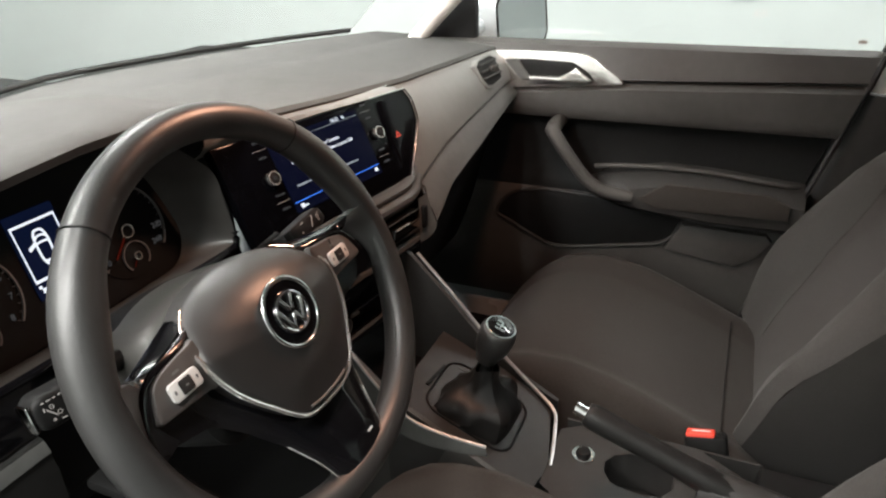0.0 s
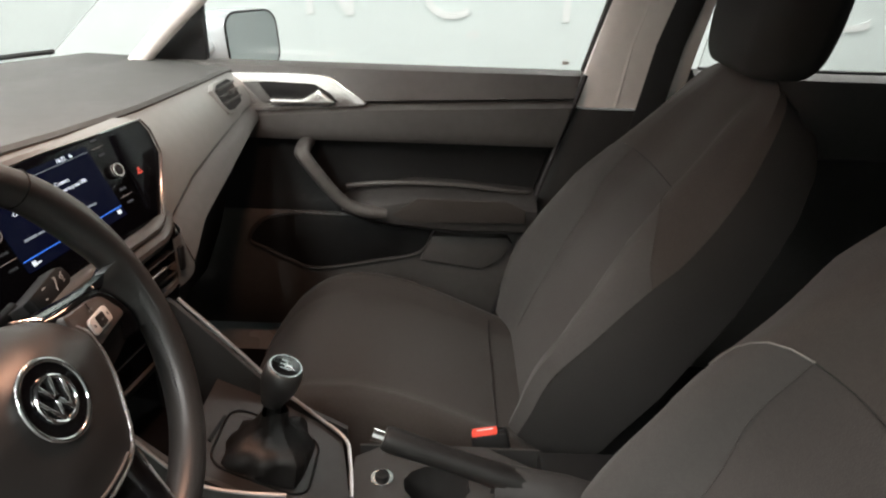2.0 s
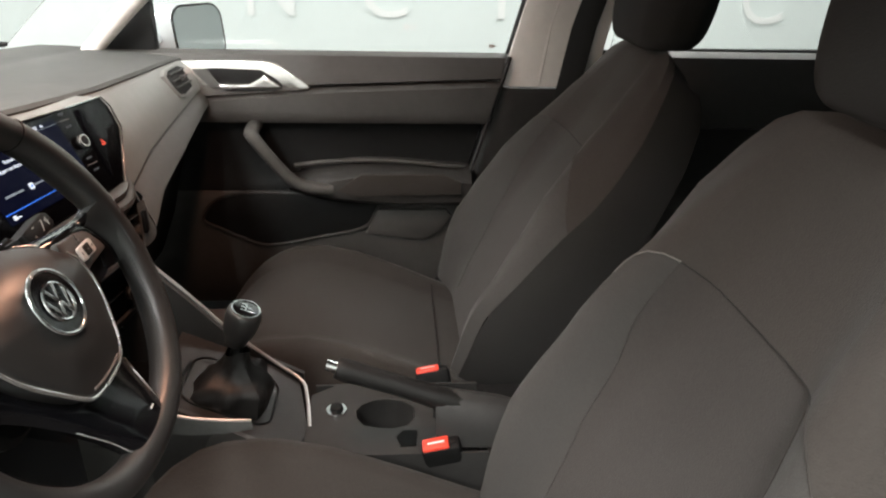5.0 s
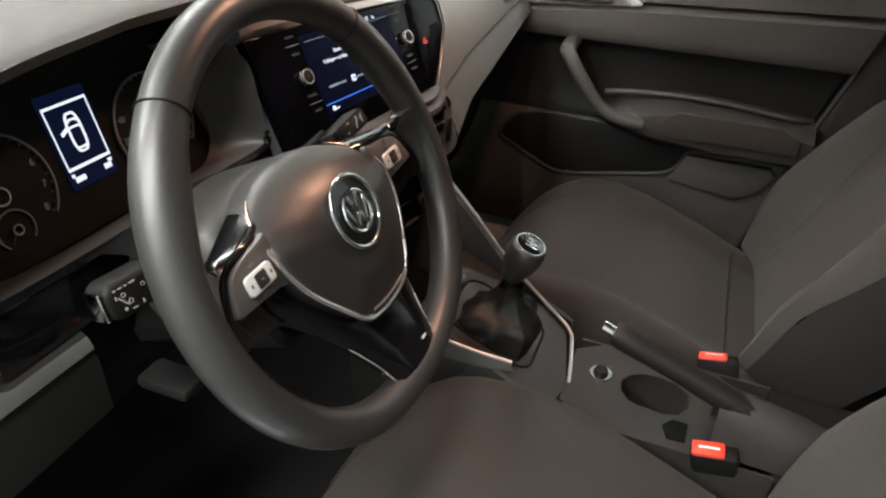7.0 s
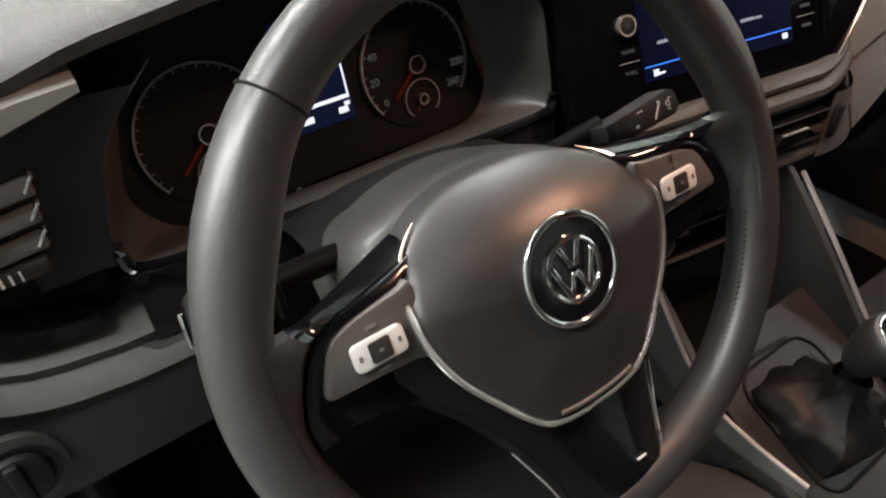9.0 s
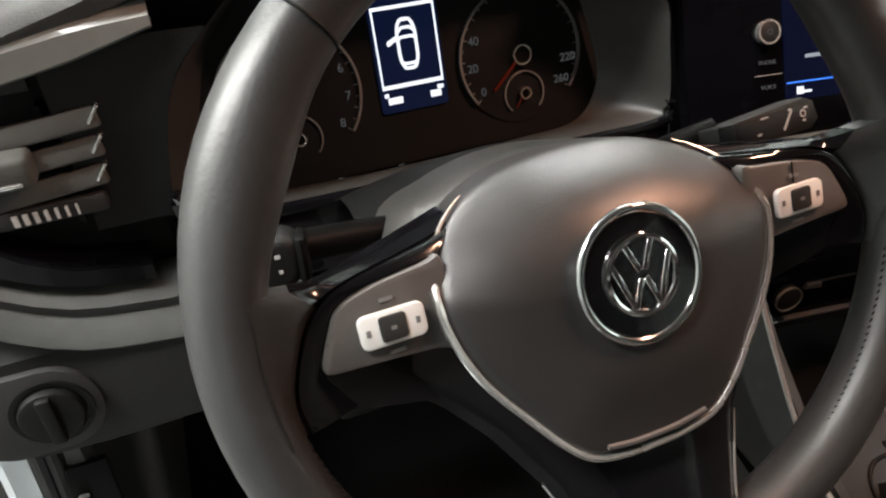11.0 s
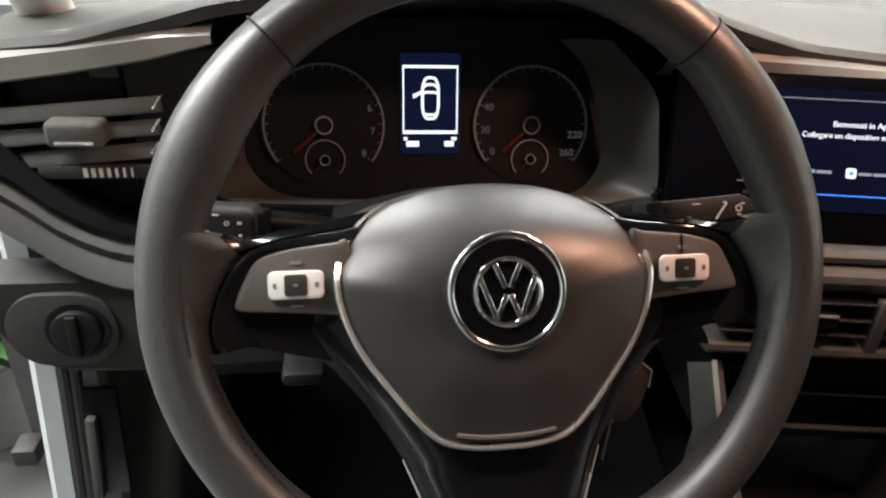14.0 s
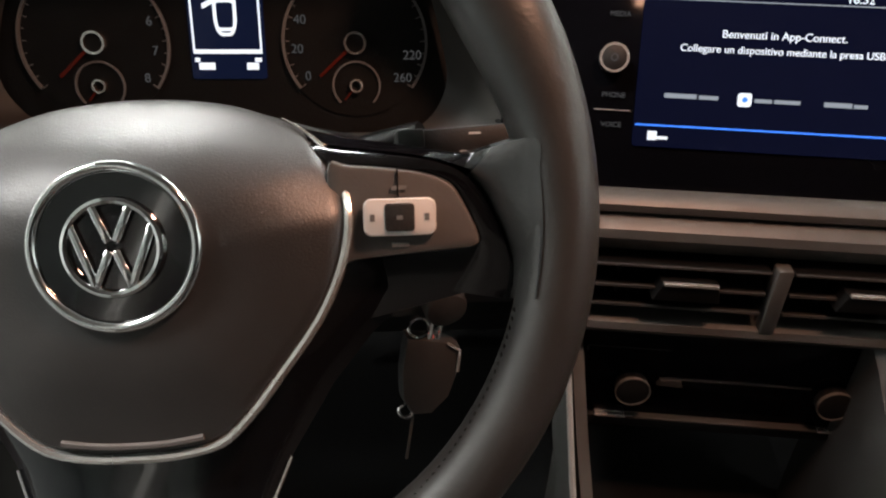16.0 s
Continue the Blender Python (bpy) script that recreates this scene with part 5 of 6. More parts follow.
# spokes
for s in (-1, 1):
    spoke = part("spoke", loft([[Vector((s * x, y0, z)), Vector((s * x, y1, z)), Vector((s * x, y1 - 0.004, z - 0.016)), Vector((s * x, y0 + 0.004, z - 0.016))] for x, y0, y1, z in
                                ((0.060, -0.050, 0.032, -0.022), (0.100, -0.040, 0.029, -0.016), (0.135, -0.030, 0.026, -0.010), (0.155, -0.028, 0.030, -0.005), (0.170, -0.030, 0.036, -0.002))], closed=True, caps=True), GLOSS, sw, "gloss black side spoke", local=True)
    pod = spline([(s * 0.0790, 0.0240, 0), (s * 0.0865, 0.0234, 0), (s * 0.100, 0.0222, 0), (s * 0.1155, 0.0200, 0), (s * 0.1275, 0.0152, 0), (s * 0.1338, 0.0050, 0), (s * 0.1385, -0.0060, 0), (s * 0.1370, -0.0102, 0), (s * 0.128, -0.0114, 0), (s * 0.108, -0.0130, 0), (s * 0.0890, -0.0150, 0), (s * 0.0800, -0.0162, 0), (s * 0.0785, 0.004, 0)], 48, True)
    pm = part("button_pod", slab([(p.x, p.y) for p in pod], -0.014, 0.0, Matrix.Translation((s * 0.11, 0, 0)) @ Matrix.Rotation(radians(-4 * s), 4, "Y") @ Matrix.Translation((-s * 0.11, 0, 0)), 0.002), PODSKIN, spoke, "dark grey button field", local=True)
    cx, cy = s * 0.1070, 0.0026
    sf = part("rocker_frame", slab(rounded(0.0290, 0.0150, 0.0034, 5, cx, cy), 0.0010, 0.0036, None, 0.0012), PEARL, pm, "pale satin rocker frame", local=True)
    part("rocker", slab(rounded(0.0118, 0.0112, 0.0015, 3, cx, cy), 0.0036, 0.0046, None, 0.0008), HARD, sf, local=True)
    for q in (-1, 1):
        part("rocker_mark", box(cx + q * 0.0108 - 0.0009, cx + q * 0.0108 + 0.0009, cy - 0.0014, cy + 0.0014, 0.0036, 0.0039), GREYPRINT, sf, local=True)
    part("rocker_dot", box(cx - 0.0012, cx + 0.0012, cy - 0.0008, cy + 0.0008, 0.0046, 0.0049), GREYPRINT, sf, local=True)
    part("pod_seam", box(s * 0.1065 - 0.0003, s * 0.1065 + 0.0003, 0.0102, 0.0215, 0.0002, 0.0007) if s > 0 else box(-0.1350, -0.1225, 0.0022, 0.0028, 0.0002, 0.0007), DEEP, pm, local=True)
    for px, py, w in ((cx, cy + 0.0115, 0.006), (cx, cy - 0.0112, 0.007), (cx + s * 0.0215, cy - 0.004, 0.004)):
        part("print_bar", box(px - w / 2, px + w / 2, py - 0.0009, py + 0.0009, 0.0002, 0.0006), GREYPRINT, pm, local=True)
    outer = spline([(s * x, y, z) for x, y, z in ((0.070, 0.0325, -0.0200), (0.084, 0.0300, -0.0150), (0.102, 0.0278, -0.0100), (0.120, 0.0250, -0.0072), (0.1315, 0.0205, -0.0058), (0.1390, 0.0135, -0.0050), (0.1445, 0.0045, -0.0045), (0.1495, -0.0070, -0.0040), (0.1525, -0.0190, -0.0040), (0.1515, -0.0330, -0.0050))], 40)
    inner_ = spline([(s * x, y, z) for x, y, z in ((0.078, 0.0246, -0.0130), (0.087, 0.0240, -0.0100), (0.1005, 0.0229, -0.0076), (0.1162, 0.0207, -0.0062), (0.1284, 0.0158, -0.0056), (0.1348, 0.0055, -0.0056), (0.1375, -0.0010, -0.0056), (0.1394, -0.0062, -0.0056), (0.1380, -0.0125, -0.0070), (0.1280, -0.0300, -0.0110))], 40)
    part("pod_surround", loft([[o + Vector((0, 0, -0.012)), o + Vector((0, 0, -0.0012)), o.lerp(i, 0.10) + Vector((0, 0, 0.0004)), o.lerp(i, 0.5) + Vector((0, 0, 0.0008)), i, i + Vector((0, 0, -0.012))] for o, i in zip(outer, inner_)], closed=True, caps=True), GLOSS, spoke, "gloss black blade round the buttons", local=True)
    root = [(0.066, 0.0385, -0.0340), (0.085, 0.0345, -0.0280), (0.104, 0.0312, -0.0200), (0.120, 0.0288, -0.0130), (0.1345, 0.0268, -0.0070)] + [((R0 - 0.0085) * math.cos(radians(d)), (R0 - 0.0085) * math.sin(radians(d)), 0.0135) for d in (11.5, 7.0, 2.0, -4.0, -10.5)]
    crest = spline([(s * x, y, z) for x, y, z in root], 40)
    shoulder = [[o + Vector((0, 0, -0.010)), o + Vector((0, 0, -0.0030)), o.lerp(c, 0.22) + Vector((0, 0, 0.0010)), o.lerp(c, 0.5) + Vector((0, 0, 0.0010)), o.lerp(c, 0.8) + Vector((0, 0, 0.0002)), c, c + Vector((0, 0.001, -0.010))] for o, c in zip(outer, crest)]
    part("spoke_blade", loft(shoulder[:20], closed=True, caps=True), GLOSS, spoke, "gloss black upper blade of the spoke", local=True)
    part("spoke_shoulder", loft(shoulder[19:], closed=True, caps=True), LEATHER, spoke, "leather shoulder between spoke and rim", local=True)
    pm.location.z = -0.004
LOWS = [(-0.016, 0.132), (-0.022, 0.124), (-0.032, 0.110), (-0.048, 0.092), (-0.068, 0.075), (-0.098, 0.056), (-0.125, 0.0445), (-0.145, 0.0385), (-0.156, 0.0325), (-0.1625, 0.022), (-0.165, 0.010)]


def plate_front(y):
    return lerp([(-0.166, 0.0125), (-0.15, 0.0105), (-0.12, 0.0025), (-0.09, -0.0080), (-0.05, -0.0150), (-0.01, -0.0170)], y)


rows = []
for y, w in LOWS:
    z = plate_front(y)
    rows.append([Vector((0.002 + w * u, y, z + 0.0022 * (1 - abs(u)) - 0.004 * max(0.0, abs(u) - 0.86) / 0.14)) for u in (-1, -0.93, -0.86, -0.42, -0.38, 0.38, 0.42, 0.86, 0.93, 1)] + [Vector((0.002 + w * u, y + 0.002, z - 0.016)) for u in (0.94, 0, -0.94)])
lowsp = part("lower_spoke", loft(rows, closed=True, caps=True), GLOSS, sw, "gloss black lower spoke", local=True)
tip = [(0.002 + sgn * w, y, plate_front(y) - 0.0030) for sgn, seq in ((-1, LOWS[5:]), (1, LOWS[:4:-1])) for y, w in seq]
part("spoke_edge", tube(spline(tip, 60), 0.0007, 8), SILVER, lowsp, "thin silver spoke edge", local=True)
# small white bar painted as a lamp's reflection on the gloss spoke
part("spoke_glint", box(0.016, 0.023, -0.1405, -0.1390, 0.0100, 0.0108), WHITE, lowsp, local=True)
part("hub", loft([[Vector((0.003 + r * math.cos(a), -0.02 + r * math.sin(a), z)) for a in np.linspace(0, 2 * math.pi, 28, endpoint=False)] for r, z in ((0.056, -0.042), (0.056, -0.050), (0.054, -0.060), (0.050, -0.080))], closed=True, caps=True), DEEP, sw, "black hub cover", local=True)

# ---- steering column, stalks, key ----
col = thing("steering_column", (-0.335, 0.16, 0.80), "dark grey steering column shroud", "steering column")


def col_ring(d, w, h0, h1):
    """A section of the shroud, d metres behind the wheel."""
    c = WM @ Vector((0.003, -0.012, -d))
    n = []
    for x, z in rounded(2 * w, h1 - h0, 0.030, 8, 0, (h0 + h1) / 2):
        n.append(c + WM.to_3x3() @ Vector((x, z, 0)))
    return n


ARCH = [(-0.086, -0.040), (-0.091, -0.010), (-0.090, 0.016), (-0.0825, 0.0320), (-0.069, 0.0400), (-0.056, 0.0438), (-0.040, 0.0485), (-0.020, 0.0520), (0.0, 0.0530)]


def col_arch(d, k):
    """An arched section of the upper shroud, d metres behind the wheel."""
    side_ = [Vector((x * k, (y + 0.04) * k - 0.04, 0)) for x, y in ARCH]
    return [WM @ Vector((p.x + 0.001, p.y, -d)) for p in spline(side_ + [Vector((-p.x, p.y, 0)) for p in side_[-2::-1]], 40)]


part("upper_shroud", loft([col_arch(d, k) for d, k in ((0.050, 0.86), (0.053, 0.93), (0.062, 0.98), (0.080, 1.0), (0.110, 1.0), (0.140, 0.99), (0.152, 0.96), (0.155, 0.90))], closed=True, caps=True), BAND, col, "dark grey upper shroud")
part("lower_shroud", loft([col_ring(0.060, 0.066, -0.075, -0.015), col_ring(0.066, 0.072, -0.080, -0.015), col_ring(0.12, 0.074, -0.075, -0.015), col_ring(0.22, 0.070, -0.06, -0.015)], closed=True, caps=True), DEEP, col, "black lower shroud")
part("gap_cover", loft([[Vector((x, 0.205, 0.846)), Vector((x, 0.175, 0.880 - 1.6 * (x + 0.335) ** 2)), Vector((x, 0.150, 0.8945 - 2.6 * (x + 0.335) ** 2)), Vector((x, 0.135, 0.8965 - 2.8 * (x + 0.335) ** 2)), Vector((x, 0.118, 0.8995 - 3.0 * (x + 0.335) ** 2)), Vector((x, 0.114, 0.8965 - 3.0 * (x + 0.335) ** 2))] for x in np.linspace(-0.425, -0.245, 14)]), DEEP, col, "smooth black cover behind the shroud")

sl = thing("indicator_stalk", (-0.42, 0.09, 0.89), "black indicator stalk with white symbols", "stalk")
part("arm", tube(spline([(-0.385, 0.115, 0.872), (-0.43, 0.102, 0.886), (-0.470, 0.087, 0.899)], 8), 0.0085, 10), BLACK, sl)
SLM = facing((-0.488, 0.072, 0.9025), (-0.15, -0.95, 0.28))
part("head", slab(rounded(0.046, 0.026, 0.010, 6), -0.022, 0.0, SLM, 0.005, 3), DEEP, sl, "broad black switch head")
part("collar", box(0.020, 0.026, -0.0115, 0.0115, -0.021, 0.0005, 0.003, 2, SLM), BLACK, sl)
part("chrome_cap", box(-0.0255, -0.0225, -0.010, 0.010, -0.018, -0.002, 0.001, 2, SLM), CHROME, sl)
for px, py, w, h in ((-0.0150, 0.0080, 0.0022, 0.0009), (-0.0110, 0.0080, 0.0030, 0.0009), (-0.0068, 0.0080, 0.0018, 0.0009), (-0.0020, 0.0082, 0.0040, 0.0010), (0.0120, 0.0040, 0.0026, 0.0018), (0.0125, -0.0035, 0.0018, 0.0018), (-0.0158, 0.0030, 0.0010, 0.0026), (-0.0120, -0.0062, 0.0018, 0.0018), (-0.0060, -0.0082, 0.0034, 0.0009), (0.0010, -0.0070, 0.0012, 0.0026)):
    part("symbol", box(px - w / 2, px + w / 2, py - h / 2, py + h / 2, 0, 0.0005, 0, 2, SLM), SYMBOL, sl)
for px, py, rr_ in ((-0.0105, 0.0030, 0.0016), (-0.0070, -0.0028, 0.0017), (0.0045, 0.0035, 0.0015)):
    part("symbol", ring(rr_ - 0.0005, rr_, 0, 0.0005, SLM, 18, cx=px, cy=py), SYMBOL, sl)
part("symbol", box(-0.0045, 0.0045, -0.0005, 0.0005, 0, 0.0005, 0, 2, SLM @ Matrix.Translation((-0.0115, -0.001, 0)) @ Matrix.Rotation(radians(-52), 4, "Z")), SYMBOL, sl)
sr = thing("wiper_stalk", (-0.22, 0.09, 0.89), "black wiper stalk with white symbols", "stalk")
part("arm", tube(spline([(-0.275, 0.112, 0.875), (-0.245, 0.100, 0.892), (-0.215, 0.090, 0.904)], 8), 0.0080, 10), BLACK, sr)
SRM = facing((-0.186, 0.078, 0.9065), (0.10, -0.86, 0.50))
part("head", slab([(-0.040, -0.0095), (0.034, -0.0105), (0.041, -0.006), (0.039, 0.006), (0.031, 0.0095), (-0.040, 0.0075)], -0.018, 0.0, SRM, 0.003), DEEP, sr, "flat black switch head")
part("collar", box(-0.041, -0.028, -0.0095, 0.0080, -0.016, 0.0012, 0.0015, 2, SRM), DEEP, sr)
for px, py, w, h in ((-0.036, 0.0025, 0.004, 0.001), (-0.036, -0.0025, 0.004, 0.001), (-0.004, 0.0045, 0.009, 0.0011), (-0.010, -0.004, 0.005, 0.0016), (0.017, 0.0045, 0.004, 0.0014), (0.030, 0.003, 0.005, 0.0012), (0.027, -0.004, 0.004, 0.0014)):
    part("symbol", box(px - w * 0.32, px + w * 0.32, py - h * 0.4, py + h * 0.4, 0, 0.0005, 0, 2, SRM), SYMBOL, sr)
part("symbol", box(-0.0065, 0.0065, -0.0006, 0.0006, 0, 0.0005, 0, 2, SRM @ Matrix.Translation((0.014, -0.001, 0)) @ Matrix.Rotation(radians(48), 4, "Z")), SYMBOL, sr)
part("symbol", ring(0.0016, 0.0024, 0, 0.0005, SRM, 20, cx=0.027, cy=0.0), SYMBOL, sr)
kt = thing("column_lever", (-0.447, 0.105, 0.77), "grey column release tab below the wheel", "lever")
part("tab", box(-0.462, -0.432, 0.080, 0.13, 0.773, 0.785, 0.005), DEEP, kt)

ky = thing("car_key", (-0.207, 0.05, 0.775), "black key fob hanging in the ignition lock", "key")
KM = facing((-0.2110, 0.075, 0.760), (0.16, -0.93, 0.22), (0.16, 0.2, 1))
part("lock_plate", slab(rounded(0.052, 0.034, 0.012, 5), -0.004, 0.002, facing((-0.213, 0.098, 0.806), (0.25, -0.93, -0.1)), 0.002), DOORPAD, ky, "grey cover round the ignition lock")
part("ignition_lock", disc(0.0125, 0.0, 0.014, facing((-0.204, 0.096, 0.803), (0.25, -0.93, -0.1)), 24, 0.003), HARD, ky, "round ignition lock")
part("blade", box(-0.004, 0.004, 0.022, 0.042, -0.006, -0.002, 0.0006, 2, KM), CHROME, ky, "metal key blade")
part("fob", slab([(-0.0165, 0.024), (0.0085, 0.023), (0.0170, 0.018), (0.0175, 0.000), (0.0150, -0.014), (0.0060, -0.026), (-0.0060, -0.027), (-0.0140, -0.016), (-0.0168, 0.002)], -0.012, 0.0, KM, 0.004), HARD, ky, "black plastic fob")
part("fob_edge", tube([KM @ Vector((x, y, 0.0002)) for x, y in ((0.0075, 0.0222), (0.0158, 0.0175), (0.0166, 0.004))], 0.0011, 6), SILVER, ky, "bright shoulder of the fob")
for cx_, cy_, rr_ in ((-0.010, 0.030, 0.006), (-0.010, -0.024, 0.0045)):
    part("key_ring", tube([KM @ Vector((cx_ + rr_ * math.cos(a), cy_ + rr_ * math.sin(a), -0.002)) for a in np.linspace(0, 2 * math.pi, 20, endpoint=False)], 0.0010, 6, closed=True), CHROME, ky, "small metal ring")
part("tag", box(-0.0052, -0.0036, -0.060, -0.030, -0.0065, -0.005, 0.0005, 2, KM), PAD, ky, "thin grey key tag")

for px, py, nm in ((-0.42, 0.62, "clutch_pedal"), (-0.31, 0.62, "brake_pedal"), (-0.20, 0.66, "accelerator_pedal")):
    pd = thing(nm, (px, py + 0.2, 0.26), "black rubber covered pedal in the footwell", "pedal", "pedals")
    part("pad", box(px - 0.03, px + 0.03, py, py + 0.02, 0.36, 0.42, 0.006), RUBBER, pd)
    part("arm", tube([(px, py + 0.02, 0.39), (px, py + 0.12, 0.52), (px, py + 0.34, 0.62)], 0.008, 8), DEEP, pd)

# ---- front seats ----


def seat(cx, name, label, LINE, HEAD, upper, lift):
    st = thing(name, (cx, -0.2, 0.26), label, "car seat", "front seats")
    inner = 1 if cx < 0 else -1

    def cushion_top(y):
        return lerp([(-0.50, 0.415), (-0.40, 0.440), (-0.31, 0.478), (-0.25, 0.502), (-0.20, 0.519), (-0.13, 0.536), (-0.06, 0.534), (-0.03, 0.524), (0.0, 0.507), (0.03, 0.484), (0.048, 0.464), (0.065, 0.445), (0.078, 0.425)], y)

    def cush(y):
        w = lerp([(-0.50, 0.235), (-0.40, 0.245), (-0.10, 0.250), (-0.04, 0.246), (0.0, 0.236), (0.03, 0.218), (0.052, 0.192), (0.068, 0.155), (0.078, 0.105)], y)
        top = cushion_top(y) + lift
        out = []
        for u in np.linspace(-1, 1, 29):
            au = abs(u)
            bol = 0.022 * math.exp(-((au - 0.78) / 0.13) ** 2) * lerp([(-0.5, 0.7), (-0.2, 1.0), (0.03, 0.6), (0.078, 0.2)], y)
            edge = -0.055 * max(0.0, (au - 0.86) / 0.14) ** 2
            groove = -0.006 * math.exp(-((au - 0.62) / 0.03) ** 2)
            out.append(Vector((cx + u * w, y, top + bol + edge + groove)))
        side = [Vector((cx + w + 0.006, y, top - 0.09)), Vector((cx + w + 0.002, y, 0.37)), Vector((cx + w - 0.03, y, 0.33))]
        other = [Vector((cx - w + 0.03, y, 0.33)), Vector((cx - w - 0.002, y, 0.37)), Vector((cx - w - 0.006, y, top - 0.09))]
        return other + out + side

    ys = list(np.linspace(-0.50, 0.0, 16)) + [0.025, 0.045, 0.058, 0.068, 0.075, 0.078]
    cu = part("cushion", loft([cush(y) for y in ys], closed=True, caps=True), FABRIC, st, "charcoal cloth cushion")
    part("cushion_seam", tube([(cx + u * 0.245, -0.372, cushion_top(-0.372) + 0.0010 + lift + 0.020 * math.exp(-((abs(u) - 0.78) / 0.13) ** 2) - 0.055 * max(0.0, (abs(u) - 0.86) / 0.14) ** 2) for u in np.linspace(-0.70, 0.70, 25)], 0.0012, 6), FABRIC_DARK, cu, "dark cross seam")
    part("side_cover", box(cx - 0.262 * inner - 0.016, cx - 0.262 * inner + 0.016, -0.46, 0.03, 0.30, 0.40, 0.012), HARD, st, "dark plastic side cover")
    part("frame", box(cx - 0.20, cx + 0.20, -0.46, 0.0, 0.27, 0.335, 0.01), DEEP, st, "dark seat base")
    for sx in (-0.17, 0.17):
        part("rail", box(cx + sx - 0.02, cx + sx + 0.02, -0.50, 0.06, 0.255, 0.285, 0.005), SILVER, st, "metal seat rail")
    for sx in (-0.258, 0.258):
        part("hinge_cover", disc(0.036, -0.010, 0.010, facing((cx + sx, -0.445, 0.432 + lift), (1, 0, 0)), 28, 0.004), BEIGE, st, "pale recliner cover")

    # LINE, along which the backrest leans: (height share, y, z)
    WID = [(0.0, 0.220), (0.1, 0.246), (0.3, 0.264), (0.55, 0.258 - upper), (0.75, 0.232 - 1.4 * upper), (0.88, 0.190 - upper), (0.95, 0.160 - upper), (0.985, 0.125), (1.0, 0.090)]

    def back(h, us):
        """Points across the backrest's front at a height share, and the frame towards its rear."""
        y, z = lerp(LINE, h)
        w = lerp(WID, h)
        a, b = lerp(LINE, max(0, h - 0.02)), lerp(LINE, min(1, h + 0.02))
        t = Vector((0, b[0] - a[0], b[1] - a[1])).normalized()
        f = Vector((0, -t.z, t.y))
        f = f if f.y < 0 else -f
        crest = lerp([(0.0, 0.84), (0.25, 0.82), (0.45, 0.73), (0.64, 0.58), (0.8, 0.54)], h)
        out = []
        for u in us:
            au = abs(u)
            bol = 0.062 * math.exp(-((au - crest) / (0.17 if au < crest else 0.22)) ** 2) * lerp([(0.0, 0.5), (0.2, 1.0), (0.5, 0.95), (0.75, 0.45), (0.9, 0.1), (1.0, 0.0)], h)
            out.append(Vector((cx + u * w, y, z)) + f * (0.05 * max(0.0, (au - 0.85) / 0.15) ** 2 - bol))
        return out, Vector((cx, y, z)), w, f

    def shell(h):
        """From one edge of the front round the back to the other."""
        front, c, w, f = back(h, [0.92, 0.96, 1.0, -1.0, -0.96, -0.92])
        th = lerp([(0.0, 0.11), (0.5, 0.115), (0.85, 0.095), (0.95, 0.07), (1.0, 0.035)], h)
        X = Vector((1, 0, 0))
        return front[:3] + [c + X * w + f * th * 0.85, c + X * w * 0.85 + f * th, c + f * (th + 0.01), c - X * w * 0.85 + f * th, c - X * w + f * th * 0.85] + front[3:]

    def border(h):
        return lerp([(0.0, 0.42), (0.15, 0.46), (0.3, 0.54), (0.5, 0.53), (0.64, 0.46), (1.0, 0.48)], h)

    hs = [0, 0.04, 0.1, 0.16, 0.23, 0.3, 0.38, 0.46, 0.54, 0.60, 0.64, 0.68, 0.74, 0.8, 0.85, 0.9, 0.94, 0.97, 0.99, 1.0]
    yoke = loft([back(h, [border(h) * k / 8 for k in range(-8, 9)])[0] for h in [0.63 + 0.37 * k / 14 for k in range(15)]])
    join(yoke, loft([back(h, np.linspace(-0.92, 0.92, 17))[0] + shell(h)[1:-1] for h in (0.985, 0.99, 1.0)], closed=True, caps=True))
    bk = part("backrest", yoke, FABRIC, st, "charcoal cloth backrest")
    part("insert", loft([back(h, [border(h) * k / 8 for k in range(-8, 9)])[0] for h in [0.63 * k / 12 for k in range(13)]]), FABRIC_INSERT, bk, "grey cloth insert")
    part("cross_seam", tube([p + Vector((0, 0.0008, 0.0004)) for p in back(0.63, [border(0.63) * k / 8 for k in range(-8, 9)])[0]], 0.0009, 6), FABRIC_DARK, bk, "dark seam under the shoulder yoke")
    cut = [0.630, 0.625, 0.612, 0.592, 0.567, 0.538, 0.508, 0.478]
    for s in (-1, 1):
        def strip(h0, h1, n):
            rows = []
            for k in range(n + 1):
                row = []
                for q, c in enumerate(cut):
                    lo, hi = (h0, c) if h1 is None else (c, h1)
                    h = lo + (hi - lo) * k / n
                    b = border(h)
                    row.append(back(h, [s * (b + (0.92 - b) * q / 7)])[0][0])
                rows.append(row)
            return rows
        low = strip(0.0, None, 12)
        part("bolster", loft(low), FABRIC_SIDE, bk, "lighter grey side bolster cloth")
        part("shoulder", loft(strip(None, 1.0, 14)), FABRIC, bk)
        part("bolster_seam", tube([p + Vector((0, 0.001, 0.0006)) for p in low[-1]], 0.0011 if cx < 0 < s else 0.0006, 6), STITCH if cx < 0 < s else FABRIC, bk, "pale stitched seam" if cx < 0 < s else "")
        part("panel_seam", tube([back(h, [s * border(h)])[0][0] + Vector((0, 0.0012, 0.0005)) for h in np.linspace(0.04, 0.63, 22)], 0.0005, 6), FABRIC, bk)
    part("side_shell", loft([shell(h) for h in hs]), FABRIC_DARK, bk, "black cloth sides and back")
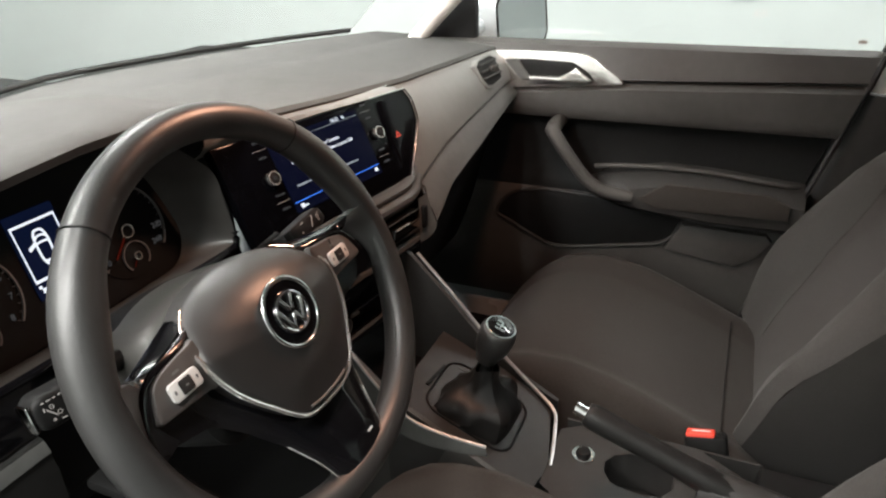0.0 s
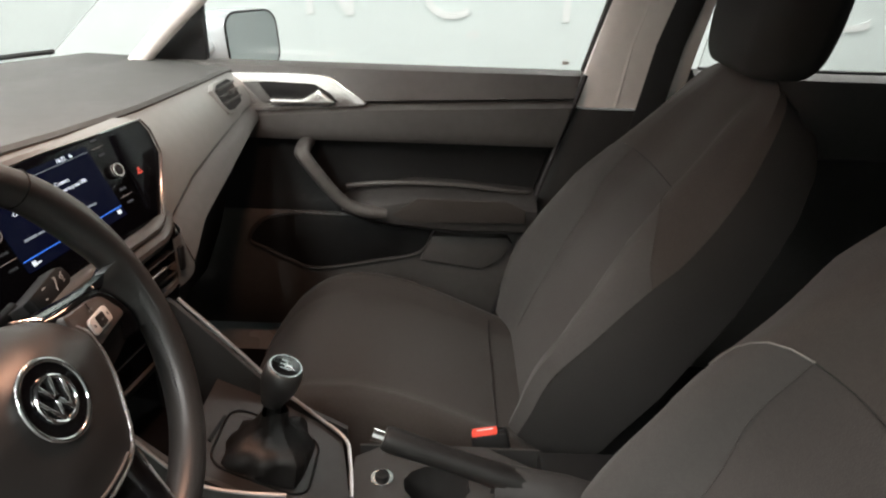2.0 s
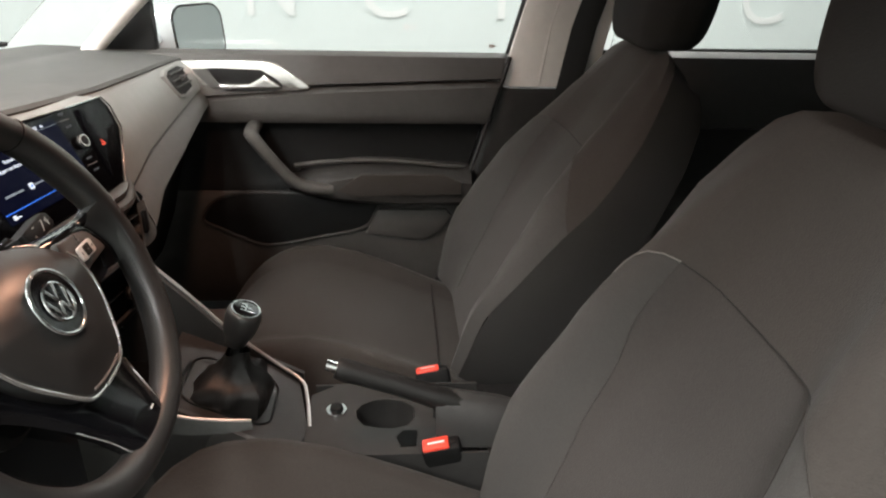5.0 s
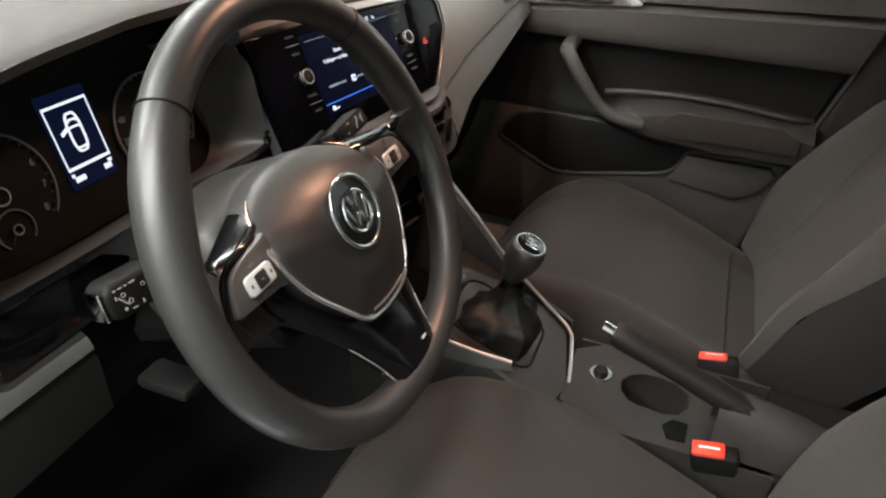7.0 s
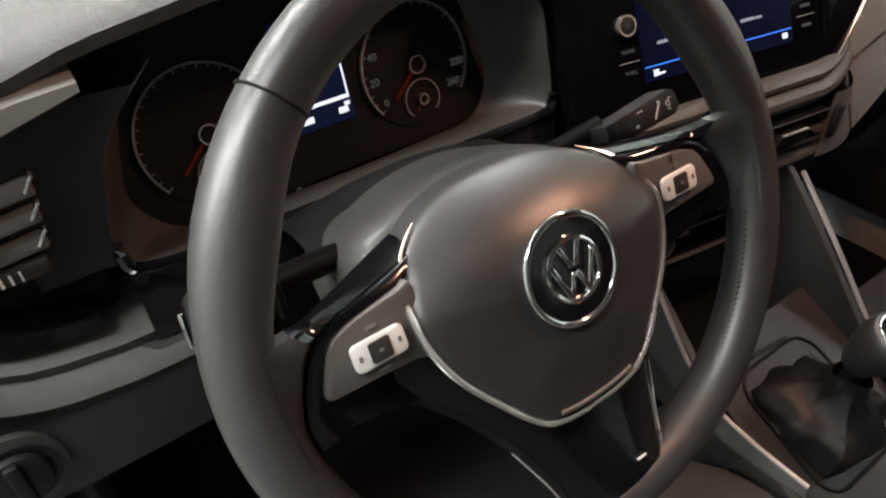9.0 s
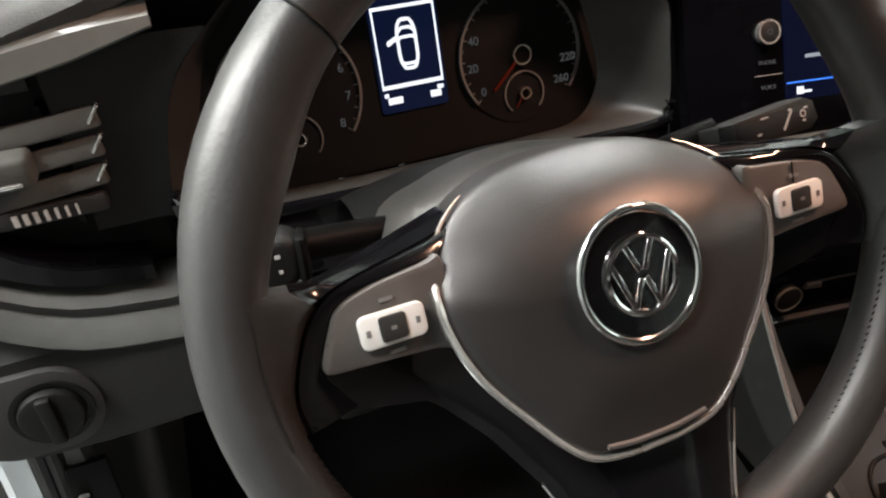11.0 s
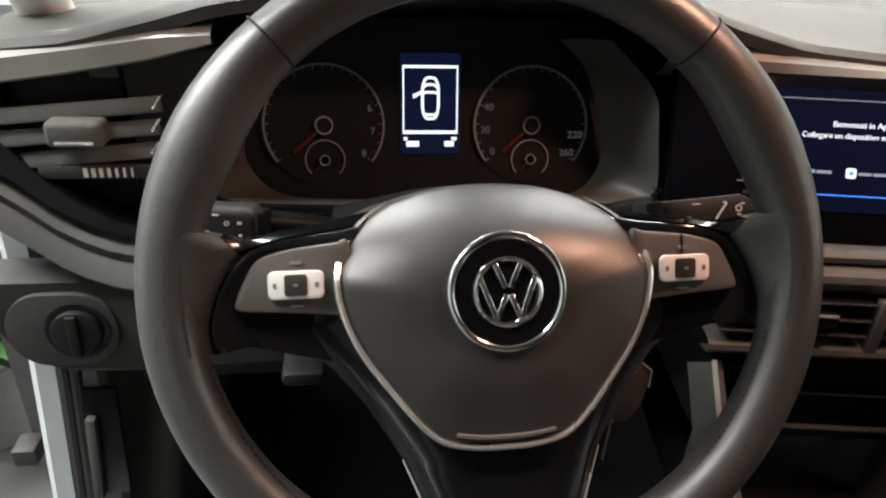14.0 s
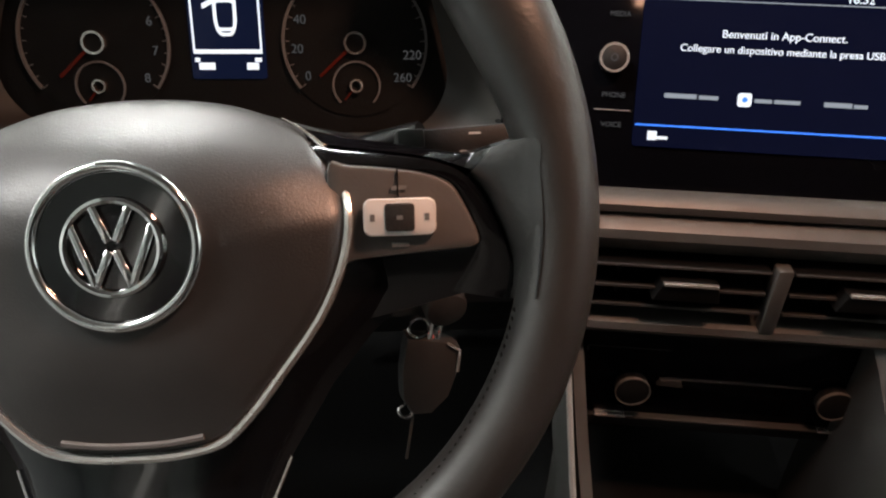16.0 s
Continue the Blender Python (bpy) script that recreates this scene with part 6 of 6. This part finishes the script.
    # head restraint on two posts
    stations = [(1.052, 0.04, 0.03, -0.785), (1.053, 0.085, 0.066, -0.785), (1.060, 0.108, 0.092, -0.786), (1.085, 0.126, 0.108, -0.79), (1.14, 0.134, 0.115, -0.797), (1.20, 0.130, 0.11, -0.805), (1.235, 0.112, 0.095, -0.81), (1.246, 0.08, 0.066, -0.812), (1.247, 0.04, 0.03, -0.812)]
    zs, ws = spline([(0, 0, s[0]) for s in stations], 33), spline([s[1:] for s in stations], 33)
    head_rings = [(a.z, tuple(b)) for a, b in zip(zs, ws)]
    hr = part("headrest", loft([[Vector((cx + w * x, y0 + d * yy + HEAD[0], z + HEAD[1])) for x, yy in rounded(2, 1, 0.42, 12)] for z, (w, d, y0) in head_rings], closed=True, caps=True), FABRIC_DARK, st, "dark cloth head restraint")
    for sx in (-0.055, 0.055):
        part("post", tube([(cx + sx, -0.785 + HEAD[0], 0.99 + HEAD[1]), (cx + sx, -0.79 + HEAD[0], 1.075 + HEAD[1])], 0.006, 10), CHROME, hr, "metal head restraint post")
        part("collar", disc(0.013, 0.0, 0.012, Matrix.Translation((cx + sx, -0.7855 + HEAD[0], 1.017 + HEAD[1])), 20, 0.003), DEEP, hr)
    return st


seat(0.355, "carseat", "charcoal cloth front passenger seat with head restraint", [(0.0, -0.415, 0.47), (0.15, -0.455, 0.56), (0.4, -0.545, 0.715), (0.65, -0.635, 0.865), (0.85, -0.695, 0.968), (0.95, -0.722, 1.013), (1.0, -0.742, 1.028)], (0.045, -0.024), 0.0, 0.0)
seat(-0.350, "carseat", "charcoal cloth driver seat with grey bolsters", [(0.0, -0.426, 0.465), (0.15, -0.473, 0.572), (0.4, -0.553, 0.725), (0.65, -0.620, 0.888), (0.85, -0.660, 0.992), (0.95, -0.683, 1.040), (1.0, -0.700, 1.055)], (0.072, 0.006), -0.012, 0.040)

# seat belt buckles
for bx, by, bz, lean in ((0.080, -0.342, 0.545, 14), (-0.103, -0.345, 0.545, -10)):
    bu = thing("belt_buckle", (bx, by - 0.03, 0.44), "black belt buckle with a red release button beside the seat", "seat belt buckle", "belt buckles")
    BM = Matrix.Translation((bx, by, bz)) @ Matrix.Rotation(radians(-12), 4, "X") @ Matrix.Rotation(radians(lean), 4, "Y")
    part("shell", box(-0.013, 0.013, -0.033, 0.022, -0.075, -0.002, 0.005, 2, BM), DEEP, bu, "black plastic shell")
    part("release_button", box(-0.0105, 0.0105, -0.018, 0.020, -0.012, 0.0015, 0.003, 2, BM), RED, bu, "red release button")
    part("slot", box(-0.004, 0.004, -0.028, -0.0205, -0.006, -0.0005, 0.001, 2, BM), DEEP, bu)
    part("press_print", box(-0.0015, 0.0015, -0.012, 0.012, 0.0015, 0.0019, 0, 2, BM), WHITE, bu)
    part("stalk", tube([BM @ Vector((0, -0.005, -0.07)), BM @ Vector((0, -0.015, -0.14)), Vector((bx, by - 0.06, 0.33))], 0.010, 8), RUBBER, bu)

# right hand dash vent
dv = thing("passenger_air_vent", (0.56, 0.15, 0.885), "black slatted air vent at the dash end", "air vent")
VN = Vector((-0.042, -0.8975, 0.439))
VM = facing((0.556, 0.149, 0.914), VN)
vo = [(-0.052, 0.020), (-0.030, 0.030), (0.030, 0.031), (0.052, 0.024), (0.054, -0.012), (0.046, -0.028), (-0.010, -0.034), (-0.034, -0.030), (-0.046, -0.010)]
part("bezel", slab(vo, -0.004, 0.010, VM, 0.003), DECOR, dv, "grey vent bezel")
part("cavity", slab([(x * 0.86, y * 0.82) for x, y in vo], 0.0095, 0.0112, VM), DEEP, dv)
for k, yy in enumerate((0.016, 0.002, -0.012)):
    part("slat", box(-0.040, 0.042, yy - 0.0022, yy + 0.0022, 0.0105, 0.0165, 0.001, 2, VM), HARD, dv)
part("tab", box(-0.006, 0.010, -0.003, 0.006, 0.014, 0.021, 0.002, 2, VM), HARD, dv)

# dome lamp housing under the headliner
dl_ = thing("dome_lamp_unit", (-0.02, 0.02, 1.385), "small warm dome lamp under the headliner", "lamp")
part("housing", ring(0.055, 0.075, 0.0, 0.012, Matrix.Translation((-0.02, 0.02, 1.378)), 24), BEIGE, dl_)
